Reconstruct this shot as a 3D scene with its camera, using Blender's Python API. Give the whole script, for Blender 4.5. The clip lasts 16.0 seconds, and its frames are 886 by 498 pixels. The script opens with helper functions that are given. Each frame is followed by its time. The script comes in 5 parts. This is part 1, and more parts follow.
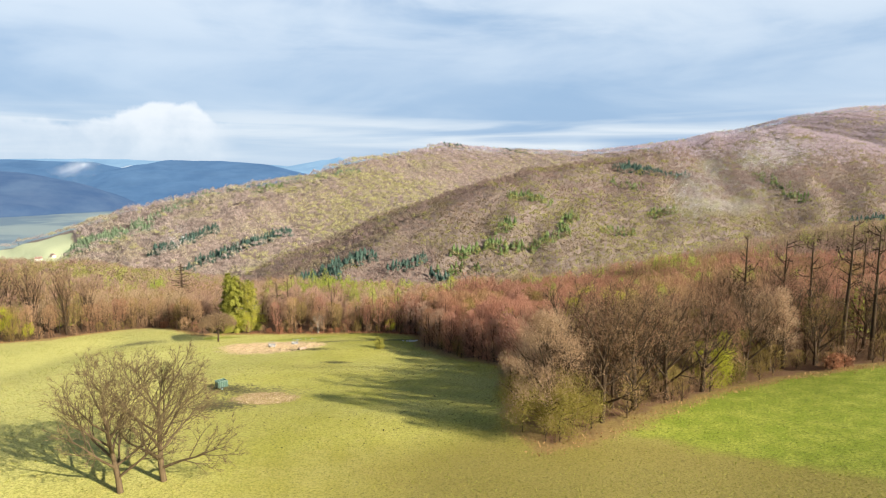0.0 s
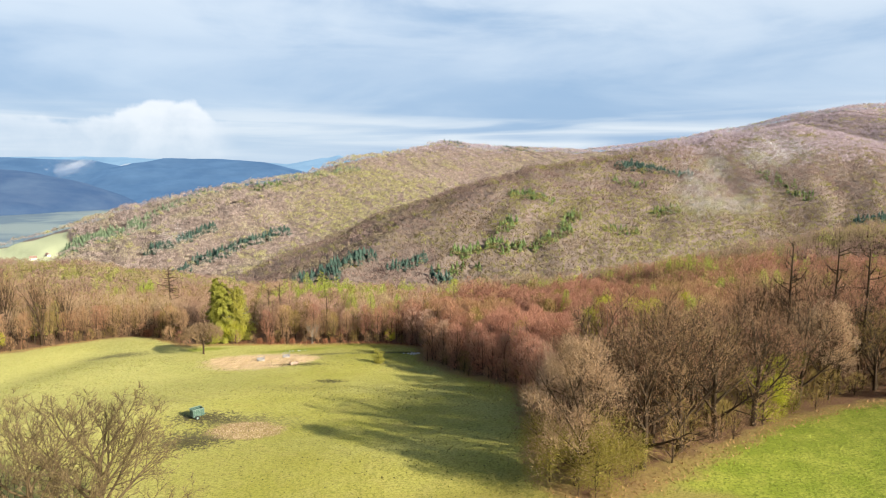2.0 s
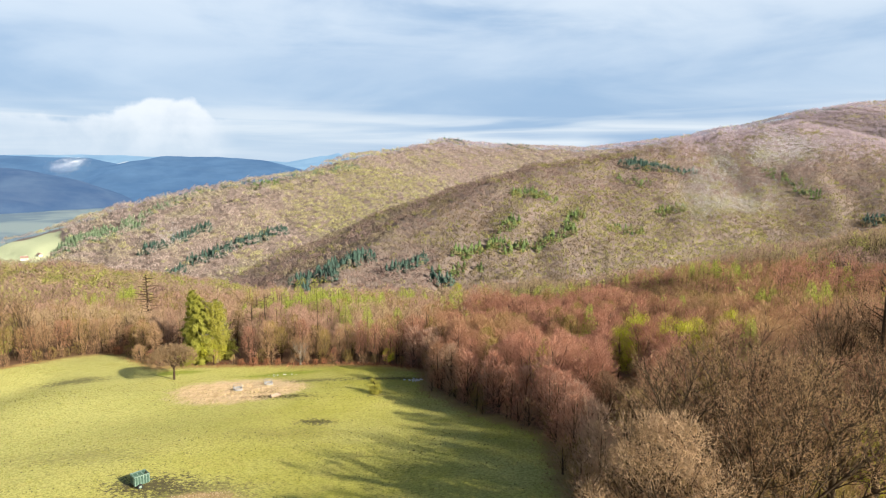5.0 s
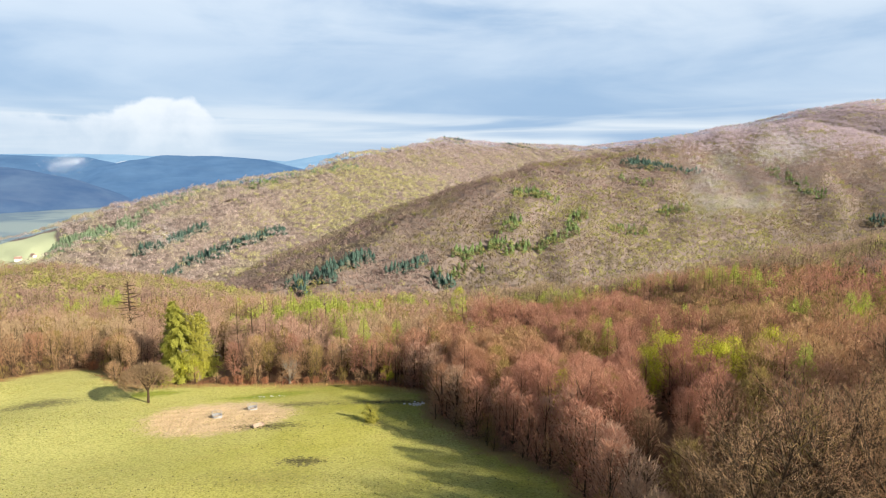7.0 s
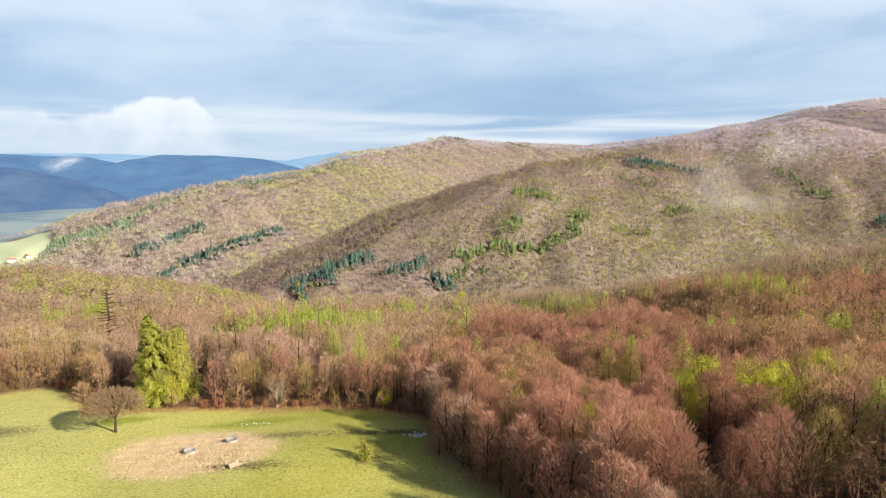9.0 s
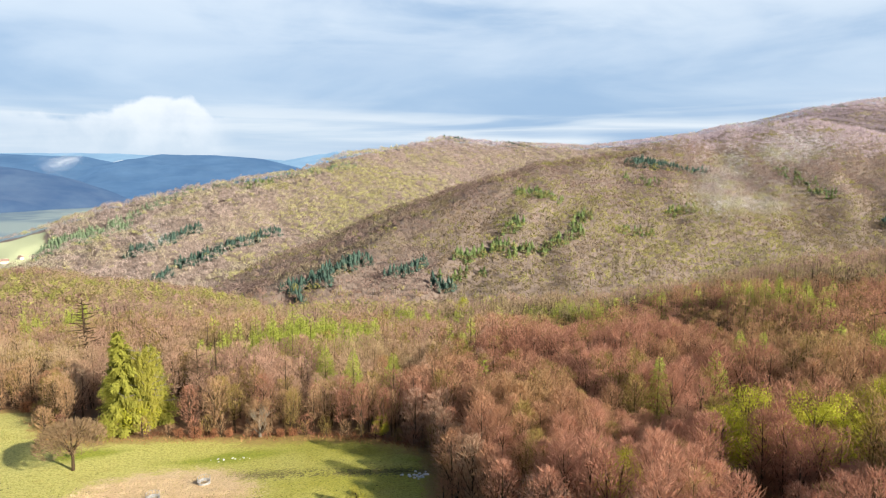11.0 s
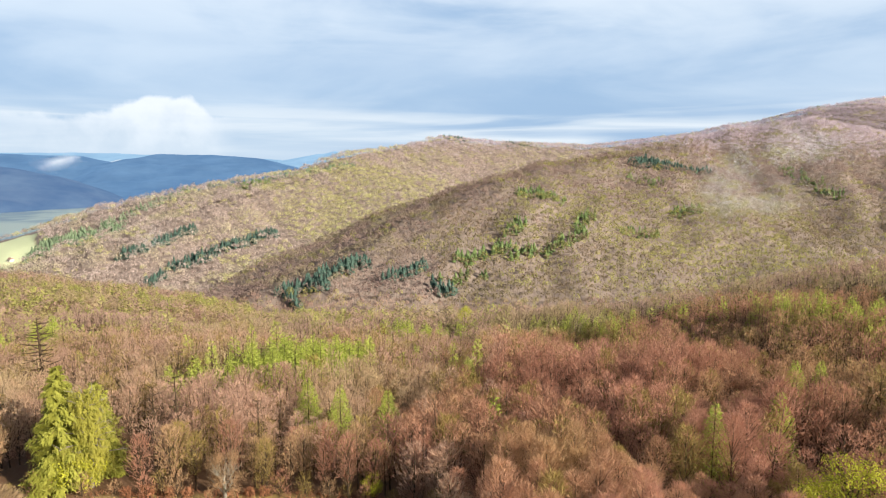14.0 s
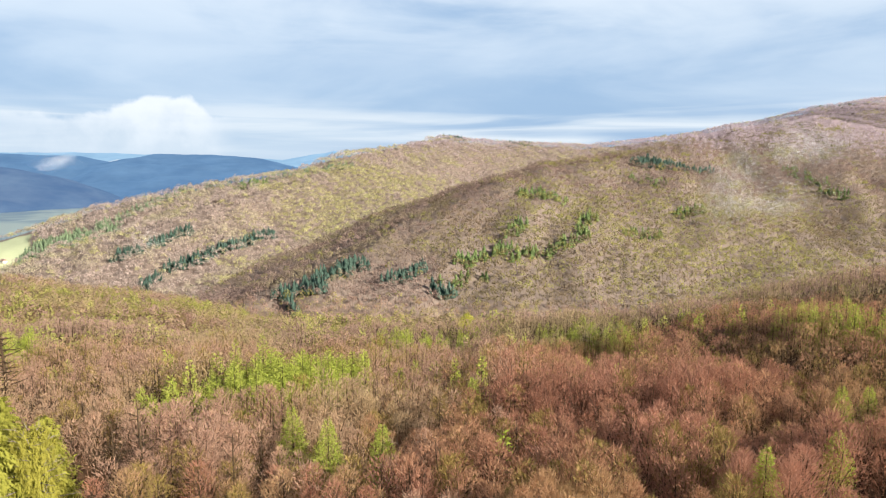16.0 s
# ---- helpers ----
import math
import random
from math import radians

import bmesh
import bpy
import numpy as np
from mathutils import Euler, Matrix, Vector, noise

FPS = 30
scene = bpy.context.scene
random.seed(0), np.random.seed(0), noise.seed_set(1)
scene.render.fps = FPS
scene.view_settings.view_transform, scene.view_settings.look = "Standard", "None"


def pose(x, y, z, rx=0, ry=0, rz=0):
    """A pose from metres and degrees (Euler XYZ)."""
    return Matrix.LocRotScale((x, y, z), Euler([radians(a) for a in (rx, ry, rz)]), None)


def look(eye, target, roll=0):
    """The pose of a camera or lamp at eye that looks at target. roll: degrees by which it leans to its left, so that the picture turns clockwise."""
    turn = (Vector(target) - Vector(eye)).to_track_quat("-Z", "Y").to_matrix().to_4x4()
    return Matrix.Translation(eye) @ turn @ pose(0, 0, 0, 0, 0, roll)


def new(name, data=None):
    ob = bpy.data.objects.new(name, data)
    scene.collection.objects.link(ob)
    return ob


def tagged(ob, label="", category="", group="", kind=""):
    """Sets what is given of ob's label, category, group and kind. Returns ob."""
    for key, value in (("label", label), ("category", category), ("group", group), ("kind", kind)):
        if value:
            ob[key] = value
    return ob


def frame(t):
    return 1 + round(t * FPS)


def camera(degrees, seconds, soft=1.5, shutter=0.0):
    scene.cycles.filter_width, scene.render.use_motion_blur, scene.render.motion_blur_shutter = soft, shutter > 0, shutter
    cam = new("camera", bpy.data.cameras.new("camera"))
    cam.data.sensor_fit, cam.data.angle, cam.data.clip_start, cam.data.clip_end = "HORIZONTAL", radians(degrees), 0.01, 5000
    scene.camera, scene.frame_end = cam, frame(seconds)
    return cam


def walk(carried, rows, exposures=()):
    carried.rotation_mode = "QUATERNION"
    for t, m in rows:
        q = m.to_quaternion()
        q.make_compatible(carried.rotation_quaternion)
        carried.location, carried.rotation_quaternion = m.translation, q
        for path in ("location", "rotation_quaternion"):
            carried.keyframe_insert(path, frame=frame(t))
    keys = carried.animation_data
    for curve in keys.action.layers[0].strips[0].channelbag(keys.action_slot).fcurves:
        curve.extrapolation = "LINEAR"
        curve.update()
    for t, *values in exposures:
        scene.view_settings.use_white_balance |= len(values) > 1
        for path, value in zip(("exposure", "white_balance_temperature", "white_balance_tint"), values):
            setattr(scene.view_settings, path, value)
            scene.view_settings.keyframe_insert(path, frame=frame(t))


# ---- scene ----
cam = camera(72.0, 16.0, soft=1.2)
PATH = [
    (0, pose(0.00, 0.00, 35.00, 82.454, 0, -3.236)),
    (2, pose(-0.36, 12.33, 34.88, 82.272, 0, -3.263)),
    (4, pose(-0.61, 24.86, 34.79, 82.141, 0, -3.292)),
    (5, pose(-0.70, 31.17, 34.76, 82.092, 0, -3.307)),
    (6, pose(-0.76, 37.49, 34.74, 82.051, 0, -3.322)),
    (7, pose(-0.80, 43.82, 34.73, 82.019, 0, -3.338)),
    (8, pose(-0.81, 50.14, 34.72, 81.994, 0, -3.355)),
    (9, pose(-0.80, 56.44, 34.73, 81.974, 0, -3.372)),
    (10, pose(-0.76, 62.72, 34.74, 81.959, 0, -3.389)),
    (11, pose(-0.70, 68.96, 34.76, 81.947, 0, -3.407)),
    (12, pose(-0.61, 75.15, 34.79, 81.937, 0, -3.425)),
    (13, pose(-0.50, 81.28, 34.83, 81.929, 0, -3.444)),
    (14, pose(-0.36, 87.34, 34.88, 81.920, 0, -3.463)),
    (15, pose(-0.19, 93.31, 34.93, 81.911, 0, -3.483)),
    (16, pose(0.00, 99.20, 35.00, 81.899, 0, -3.503)),
]
walk(cam, PATH, exposures=[(0, 1.12), (16, 1.18)])

# ---------------------------------------------------------------- sky and sun
SUN_FROM = Vector((0.78, -0.62, 0.0)).normalized()
SUN_HEIGHT = radians(26)
sun = new("sun", bpy.data.lights.new("sun", "SUN"))
sun.data.energy, sun.data.angle, sun.data.color = 5.0, radians(0.6), (1.0, 0.92, 0.78)
sun.matrix_world = look(Vector((0, 0, 60)), Vector((0, 0, 60)) - (SUN_FROM * math.cos(SUN_HEIGHT) + Vector((0, 0, math.sin(SUN_HEIGHT)))))


class Graph:
    """Short hand for node trees."""

    def __init__(self, tree):
        self.tree = tree
        tree.nodes.clear()

    def add(self, kind, inputs=None, **settings):
        node = self.tree.nodes.new(kind)
        if "operation" in settings:
            node.operation = settings["operation"]
        if "blend_type" in settings:
            node.data_type, node.blend_type = "RGBA", settings["blend_type"]
        if "interpolation_type" in settings:
            node.interpolation_type = settings["interpolation_type"]
        if "attribute_name" in settings:
            node.attribute_name = settings["attribute_name"]
        for key, value in (inputs or {}).items():
            if isinstance(value, bpy.types.NodeSocket):
                self.tree.links.new(value, node.inputs[key])
            else:
                node.inputs[key].default_value = value
        return node

    def math(self, op, a, b=0.0, c=0.0):
        return self.add("ShaderNodeMath", {0: a, 1: b, 2: c}, operation=op).outputs[0]

    def mix(self, k, a, b, blend="MIX"):
        node = self.add("ShaderNodeMix", {0: k, 6: a, 7: b}, blend_type=blend)
        return node.outputs[2]

    def ramp(self, v, lo, hi):
        node = self.add("ShaderNodeMapRange", {0: v, 1: lo, 2: hi, 3: 0.0, 4: 1.0}, interpolation_type="SMOOTHSTEP")
        return node.outputs[0]

    def noise(self, vector, scale, detail=4.0, rough=0.55, distort=0.0):
        return self.add("ShaderNodeTexNoise", {"Vector": vector, "Scale": scale, "Detail": detail, "Roughness": rough, "Distortion": distort}).outputs[0]

    def stretch(self, vector, scale, move=(0, 0, 0)):
        return self.add("ShaderNodeMapping", {"Vector": vector, "Scale": scale, "Location": move}).outputs[0]


def rgb(r, g, b):
    return (r, g, b, 1.0)


world = bpy.data.worlds.new("sky")
scene.world = world
world.use_nodes = True
g = Graph(world.node_tree)
way = g.add("ShaderNodeTexCoord").outputs["Generated"]
xyz = g.add("ShaderNodeSeparateXYZ", {0: way})
azimuth = g.math("ARCTAN2", xyz.outputs[0], xyz.outputs[1])
level = g.math("SQRT", g.math("ADD", g.math("MULTIPLY", xyz.outputs[0], xyz.outputs[0]), g.math("MULTIPLY", xyz.outputs[1], xyz.outputs[1])))
height = g.math("ARCTAN2", xyz.outputs[2], level)
flat = g.add("ShaderNodeCombineXYZ", {0: azimuth, 1: height}).outputs[0]
sky = g.add("ShaderNodeTexSky")
sky.sky_type, sky.sun_disc, sky.sun_elevation, sky.sun_rotation = "NISHITA", False, SUN_HEIGHT, math.atan2(SUN_FROM.x, SUN_FROM.y)
blue = g.add("ShaderNodeVectorMath", {0: sky.outputs[0], 3: 0.065}, operation="SCALE").outputs[0]
# high layer of grey and white streaks
streak = g.noise(g.stretch(flat, (1.5, 7.0, 1.0), (0.4, 0.3, 0.0)), 1.5, 7.0, 0.5, 0.5)
soft = g.noise(g.stretch(flat, (2.0, 6.0, 1.0), (3.1, 1.7, 0.0)), 1.5, 6.0, 0.55, 0.5)
lift = g.ramp(height, 0.07, 0.27)
grey = g.mix(g.ramp(streak, 0.34, 0.68), rgb(0.225, 0.335, 0.49), rgb(0.37, 0.46, 0.575))
grey = g.mix(g.math("MULTIPLY", lift, g.ramp(soft, 0.28, 0.62)), grey, rgb(0.485, 0.555, 0.635))
high = g.math("MULTIPLY", g.ramp(height, 0.62, 0.30), g.ramp(g.math("ABSOLUTE", azimuth), 1.5, 0.8))
cloudy = g.mix(g.math("MULTIPLY", high, 0.9), blue, grey)
# bright bands low over the hills
low = g.math("MULTIPLY", g.ramp(height, 0.0, 0.03), g.ramp(height, 0.11, 0.055))
band = g.math("MULTIPLY", g.ramp(g.noise(g.stretch(flat, (1.6, 26.0, 1.0), (1.2, 0.0, 0.0)), 1.6, 4.0, 0.5, 0.5), 0.36, 0.70), low)
cloudy = g.mix(g.math("MULTIPLY", band, 0.8), cloudy, rgb(0.55, 0.59, 0.62))
# heaped cloud low over the far valley
bump = g.noise(g.stretch(flat, (3.4, 3.4, 1.0), (0.35, 0.0, 0.0)), 3.0, 6.0, 0.55, 0.2)
side = g.ramp(azimuth, -0.255, -0.315)
peak = g.math("MULTIPLY", g.ramp(azimuth, -0.28, -0.335), g.ramp(azimuth, -0.46, -0.37))
top = g.math("ADD", g.math("ADD", 0.062, g.math("MULTIPLY", peak, 0.040)), g.math("MULTIPLY", g.math("SUBTRACT", bump, 0.5), 0.07))
heap = g.math("MULTIPLY", side, g.ramp(g.math("SUBTRACT", top, height), -0.003, 0.007))
puff = g.mix(g.ramp(g.math("ADD", g.noise(flat, 16.0, 5.0, 0.55), g.math("MULTIPLY", height, 5.0)), 0.40, 0.95), rgb(0.38, 0.45, 0.53), rgb(0.60, 0.63, 0.66))
thick = g.math("ADD", 0.45, g.math("MULTIPLY", g.ramp(azimuth, -0.56, -0.40), 0.40))
cloudy = g.mix(g.math("MULTIPLY", heap, thick), cloudy, puff)
veil = g.math("MULTIPLY", g.ramp(azimuth, 0.05, -0.15), g.ramp(height, 0.10, 0.0))
cloudy = g.mix(g.math("MULTIPLY", veil, 0.55), cloudy, rgb(0.40, 0.48, 0.56))
back = g.add("ShaderNodeBackground", {0: cloudy, 1: 0.74})
g.tree.links.new(back.outputs[0], g.add("ShaderNodeOutputWorld").inputs[0])


# ---------------------------------------------------------------- materials
def surface(name):
    m = bpy.data.materials.new(name)
    m.use_nodes = True
    return m, Graph(m.node_tree)


def finish(m, g, colour, rough=0.8, bump=None, strength=0.3, distance=0.1, metal=0.0, specular=0.3):
    p = g.add("ShaderNodeBsdfPrincipled", {"Base Color": colour, "Roughness": rough, "Metallic": metal, "Specular IOR Level": specular})
    if bump is not None:
        b = g.add("ShaderNodeBump", {"Height": bump, "Strength": strength, "Distance": distance})
        g.tree.links.new(b.outputs[0], p.inputs["Normal"])
    g.tree.links.new(p.outputs[0], g.add("ShaderNodeOutputMaterial").inputs[0])
    return m


def spot(g, place, x, y, rx, ry, ragged, edge=0.25):
    """1 inside a ragged oval on the ground, 0 outside."""
    v = g.add("ShaderNodeVectorMath", {0: place, 1: (x, y, 0)}, operation="SUBTRACT").outputs[0]
    v = g.add("ShaderNodeVectorMath", {0: v, 1: (1 / rx, 1 / ry, 0)}, operation="MULTIPLY").outputs[0]
    d = g.add("ShaderNodeVectorMath", {0: v}, operation="LENGTH").outputs["Value"]
    return g.ramp(g.math("ADD", d, ragged), 1 + edge, 1 - edge)


def foliage(name, dark, light, accent=None, gloss=0.2, soft=0.22, grain=0.22):
    """Twigs or leaves: colour varies leaf by leaf, tree by tree and in broad drifts."""
    m, g = surface(name)
    geo = g.add("ShaderNodeNewGeometry")
    tint = g.add("ShaderNodeAttribute", attribute_name="tint").outputs["Fac"]
    drift = g.noise(geo.outputs["Position"], 0.018, 3.0)
    k = g.math("ADD", g.math("MULTIPLY", geo.outputs["Random Per Island"], grain), g.math("MULTIPLY", tint, 1.0 - grain))
    k = g.math("ADD", k, g.math("MULTIPLY", g.math("SUBTRACT", g.add("ShaderNodeObjectInfo").outputs["Random"], 0.5), 0.3))
    c = g.mix(k, dark, light)
    if accent:
        c = g.mix(g.ramp(g.math("ADD", drift, g.math("MULTIPLY", tint, 0.10)), 0.50, 0.72), c, accent)
    d = g.add("ShaderNodeBsdfPrincipled", {"Base Color": c, "Roughness": 0.75, "Specular IOR Level": gloss})
    t = g.add("ShaderNodeBsdfTranslucent", {0: c})
    s = g.add("ShaderNodeMixShader", {0: soft, 1: d.outputs[0], 2: t.outputs[0]})
    g.tree.links.new(s.outputs[0], g.add("ShaderNodeOutputMaterial").inputs[0])
    return m


def make_ground():
    m, g = surface("meadow_and_forest_floor")
    place = g.add("ShaderNodeNewGeometry").outputs["Position"]
    part = g.add("ShaderNodeSeparateXYZ", {0: place})
    litter = g.add("ShaderNodeAttribute", attribute_name="litter").outputs["Fac"]
    lush = g.add("ShaderNodeAttribute", attribute_name="lush").outputs["Fac"]
    broad = g.noise(place, 0.035, 4.0)
    mid = g.noise(place, 0.35, 5.0, 0.6)
    fine = g.noise(place, 3.0, 4.0, 0.65)
    grass = g.mix(g.ramp(broad, 0.35, 0.65), rgb(0.37, 0.35, 0.06), rgb(0.49, 0.445, 0.11))
    grass = g.mix(g.math("MULTIPLY", g.ramp(part.outputs[0], -8.0, -60.0), 0.85), grass, rgb(0.64, 0.60, 0.21))
    grass = g.mix(g.math("MULTIPLY", g.ramp(g.noise(place, 0.06, 5.0, 0.6), 0.42, 0.68), 0.6), grass, rgb(0.57, 0.52, 0.18))
    grass = g.mix(g.math("MULTIPLY", g.ramp(mid, 0.45, 0.75), 0.55), grass, rgb(0.50, 0.42, 0.13))
    grass = g.mix(g.math("MULTIPLY", g.ramp(fine, 0.42, 0.72), 0.65), grass, rgb(0.17, 0.19, 0.03))
    tan = spot(g, place, 22.0, 54.5, 29.0, 14.0, g.math("MULTIPLY", g.math("SUBTRACT", broad, 0.5), 1.2), 0.5)
    grass = g.mix(g.math("MULTIPLY", tan, 0.8), grass, g.mix(fine, rgb(0.16, 0.125, 0.035), rgb(0.32, 0.25, 0.07)))
    green = g.mix(g.ramp(mid, 0.35, 0.7), rgb(0.235, 0.285, 0.03), rgb(0.36, 0.38, 0.06))
    blade = g.noise(g.stretch(place, (2.6, 4.6, 1.0)), 1.0, 4.0, 0.7)
    green = g.mix(g.math("MULTIPLY", g.ramp(blade, 0.46, 0.64), 0.7), green, rgb(0.11, 0.15, 0.016))
    grass = g.mix(g.math("MULTIPLY", g.ramp(blade, 0.50, 0.66), 0.4), grass, rgb(0.20, 0.20, 0.035))
    grass = g.mix(g.ramp(g.math("ADD", lush, g.math("MULTIPLY", g.math("SUBTRACT", mid, 0.5), 0.5)), 0.35, 0.65), grass, green)
    ragged = g.math("MULTIPLY", g.math("SUBTRACT", g.noise(place, 0.45, 5.0, 0.65), 0.5), 0.9)
    straw = g.mix(fine, rgb(0.48, 0.34, 0.20), rgb(0.78, 0.60, 0.39))
    mud = g.mix(fine, rgb(0.055, 0.045, 0.03), rgb(0.14, 0.12, 0.06))
    torn = g.math("MULTIPLY", g.math("SUBTRACT", g.noise(place, 1.9, 6.0, 0.78), 0.5), 8.5)
    for x, y, rx, ry, k in ((-27.5, 84.5, 3.4, 2.2, 0.8), (-28.6, 94.8, 4.0, 2.4, 0.95), (-24.0, 93.0, 5.5, 3.2, 0.6), (-26.5, 86.5, 4.0, 3.0, 0.85), (-24.5, 135.0, 5.5, 1.6, 0.7), (-14.8, 119.8, 2.2, 1.4, 0.85), (-70.0, 156.5, 6.0, 2.4, 0.7),
                            # first two: a ditch's shadow line painted as mud; third darkens the bush's foot
                            (-22.0, 149.5, 7.0, 1.6, 0.6), (-3.0, 148.5, 10.0, 1.1, 0.75), (-6.6, 136.4, 1.6, 1.0, 0.6), (-18.0, 113.0, 6.0, 3.0, 0.25), (-40.0, 104.0, 6.0, 2.5, 0.3)):
        grass = g.mix(g.math("MULTIPLY", spot(g, place, x, y, rx, ry, torn, 0.3), k), grass, mud)
    for x, y, rx, ry in ((-32.2, 142.5, 11.4, 10.6), (-21.5, 89.5, 4.8, 4.0)):
        grass = g.mix(g.math("MULTIPLY", spot(g, place, x, y, rx, ry, g.math("ADD", ragged, g.math("MULTIPLY", torn, 0.12)), 0.2), 0.95 if rx > 6 else 0.75), grass, straw if rx > 6 else g.mix(fine, rgb(0.26, 0.16, 0.08), rgb(0.52, 0.35, 0.19)))
    speck = g.ramp(g.noise(place, 4.5, 3.0, 0.6), 0.50, 0.64)
    grass = g.mix(g.math("MULTIPLY", speck, 0.5), grass, g.mix(0.65, grass, rgb(0.05, 0.05, 0.01)))
    clods = g.math("MULTIPLY", g.ramp(g.noise(place, 2.6, 3.0, 0.6), 0.62, 0.70), 0.6)
    grass = g.mix(clods, grass, rgb(0.085, 0.08, 0.03))
    leaves = g.mix(fine, rgb(0.085, 0.05, 0.03), rgb(0.25, 0.14, 0.075))
    # Litter on the hills: greyed and paled, haze put into its colour.
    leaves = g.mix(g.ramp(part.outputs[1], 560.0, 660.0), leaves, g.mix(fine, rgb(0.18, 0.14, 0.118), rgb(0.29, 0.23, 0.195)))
    dry = g.mix(fine, rgb(0.17, 0.10, 0.04), rgb(0.40, 0.255, 0.115))
    fringe = g.ramp(g.math("ADD", litter, g.math("MULTIPLY", g.math("SUBTRACT", mid, 0.5), 0.5)), 0.12, 0.34)
    grass = g.mix(g.math("MULTIPLY", fringe, 0.75), grass, dry)
    edge = g.ramp(g.math("ADD", litter, g.math("MULTIPLY", g.math("SUBTRACT", mid, 0.5), 0.6)), 0.35, 0.6)
    c = g.mix(edge, grass, leaves)
    # The far meadow is the same grass, with haze mixed into a paler green.
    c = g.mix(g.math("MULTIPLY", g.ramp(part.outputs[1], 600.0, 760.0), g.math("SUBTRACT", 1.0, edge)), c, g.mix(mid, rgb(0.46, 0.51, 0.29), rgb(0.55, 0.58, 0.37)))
    # Valley fields, their blue-grey a painted haze.
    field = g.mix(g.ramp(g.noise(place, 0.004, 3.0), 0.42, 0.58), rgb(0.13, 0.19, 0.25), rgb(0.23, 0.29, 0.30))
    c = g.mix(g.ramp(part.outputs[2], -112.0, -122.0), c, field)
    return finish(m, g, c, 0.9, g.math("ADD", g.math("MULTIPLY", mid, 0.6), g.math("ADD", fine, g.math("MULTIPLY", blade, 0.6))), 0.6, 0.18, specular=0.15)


GROUND = make_ground()
def bark_material(name, dark, light):
    m, g = surface(name)
    place = g.add("ShaderNodeNewGeometry").outputs["Position"]
    n = g.noise(g.stretch(place, (3.0, 3.0, 0.8)), 2.0, 4.0, 0.6)
    return finish(m, g, g.mix(n, dark, light), 0.9, n, 0.5, 0.05, specular=0.2)


BARK = bark_material("bark", rgb(0.022, 0.014, 0.008), rgb(0.092, 0.06, 0.034))
BARK_PALE = bark_material("pale_bark", rgb(0.12, 0.10, 0.08), rgb(0.33, 0.29, 0.23))
TWIG_RED = foliage("budding_beech_twigs", rgb(0.33, 0.16, 0.105), rgb(0.55, 0.29, 0.20), rgb(0.46, 0.305, 0.15), soft=0.5, grain=0.12)
TWIG_TAN = foliage("lichen_grey_twigs", rgb(0.29, 0.175, 0.095), rgb(0.56, 0.365, 0.21), soft=0.35)
BARK_OAK = bark_material("oak_bark", rgb(0.05, 0.035, 0.018), rgb(0.18, 0.125, 0.068))
TWIG_OAK = foliage("oak_twigs", rgb(0.17, 0.125, 0.06), rgb(0.34, 0.265, 0.13), soft=0.3)
TWIG_CREAM = foliage("cream_catkin_twigs", rgb(0.31, 0.20, 0.115), rgb(0.58, 0.41, 0.26), soft=0.4)
TWIG_OLIVE = foliage("olive_budding_twigs", rgb(0.21, 0.145, 0.045), rgb(0.38, 0.285, 0.095), soft=0.3)
LEAF_FRESH = foliage("fresh_leaves", rgb(0.31, 0.315, 0.025), rgb(0.55, 0.54, 0.06), soft=0.45)
NEEDLE_LARCH = foliage("young_larch_needles", rgb(0.30, 0.355, 0.055), rgb(0.47, 0.50, 0.11), soft=0.45)
NEEDLE_SPRUCE = foliage("spruce_needles", rgb(0.045, 0.083, 0.066), rgb(0.10, 0.16, 0.125), soft=0.25)
NEEDLE_SAGE = foliage("sage_conifer_needles", rgb(0.14, 0.20, 0.12), rgb(0.235, 0.305, 0.18), soft=0.3)
# Far hill crowns: haze is put into colours paler than the spur's.
HAZY_HILL_BEECH = foliage("hazy_hill_beech_crowns", rgb(0.475, 0.385, 0.345), rgb(0.535, 0.435, 0.395), rgb(0.51, 0.455, 0.31), soft=0.45, grain=0.06)
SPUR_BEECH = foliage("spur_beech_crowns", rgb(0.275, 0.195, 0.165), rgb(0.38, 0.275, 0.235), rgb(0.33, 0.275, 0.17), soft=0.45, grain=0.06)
HAZY_HILL_GREEN = foliage("hazy_hill_spring_crowns", rgb(0.49, 0.465, 0.225), rgb(0.55, 0.52, 0.24), soft=0.45, grain=0.06)
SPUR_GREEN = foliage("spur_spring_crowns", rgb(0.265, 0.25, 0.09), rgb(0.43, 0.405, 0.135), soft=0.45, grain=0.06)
# Ridge crowns: the thickest haze, painted as pale bluish mauve.
HAZY_RIDGE_BEECH = foliage("hazy_ridge_beech_crowns", rgb(0.52, 0.43, 0.475), rgb(0.61, 0.51, 0.56), soft=0.45, grain=0.06)
# Darker and more olive than the other bare crowns of the spur.
SPUR_OLIVE = foliage("spur_olive_crowns", rgb(0.205, 0.155, 0.10), rgb(0.31, 0.235, 0.15), rgb(0.27, 0.23, 0.115), soft=0.45, grain=0.06)
# The ridge's shaded side, its shade put into a darker purple.
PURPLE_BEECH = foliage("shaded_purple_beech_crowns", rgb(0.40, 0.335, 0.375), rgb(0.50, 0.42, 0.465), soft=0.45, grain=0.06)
TWIG_MAUVE = foliage("mauve_beech_twigs", rgb(0.40, 0.245, 0.175), rgb(0.56, 0.365, 0.265), rgb(0.50, 0.375, 0.215), soft=0.5, grain=0.12)
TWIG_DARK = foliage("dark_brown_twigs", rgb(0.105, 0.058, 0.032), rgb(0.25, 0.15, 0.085))
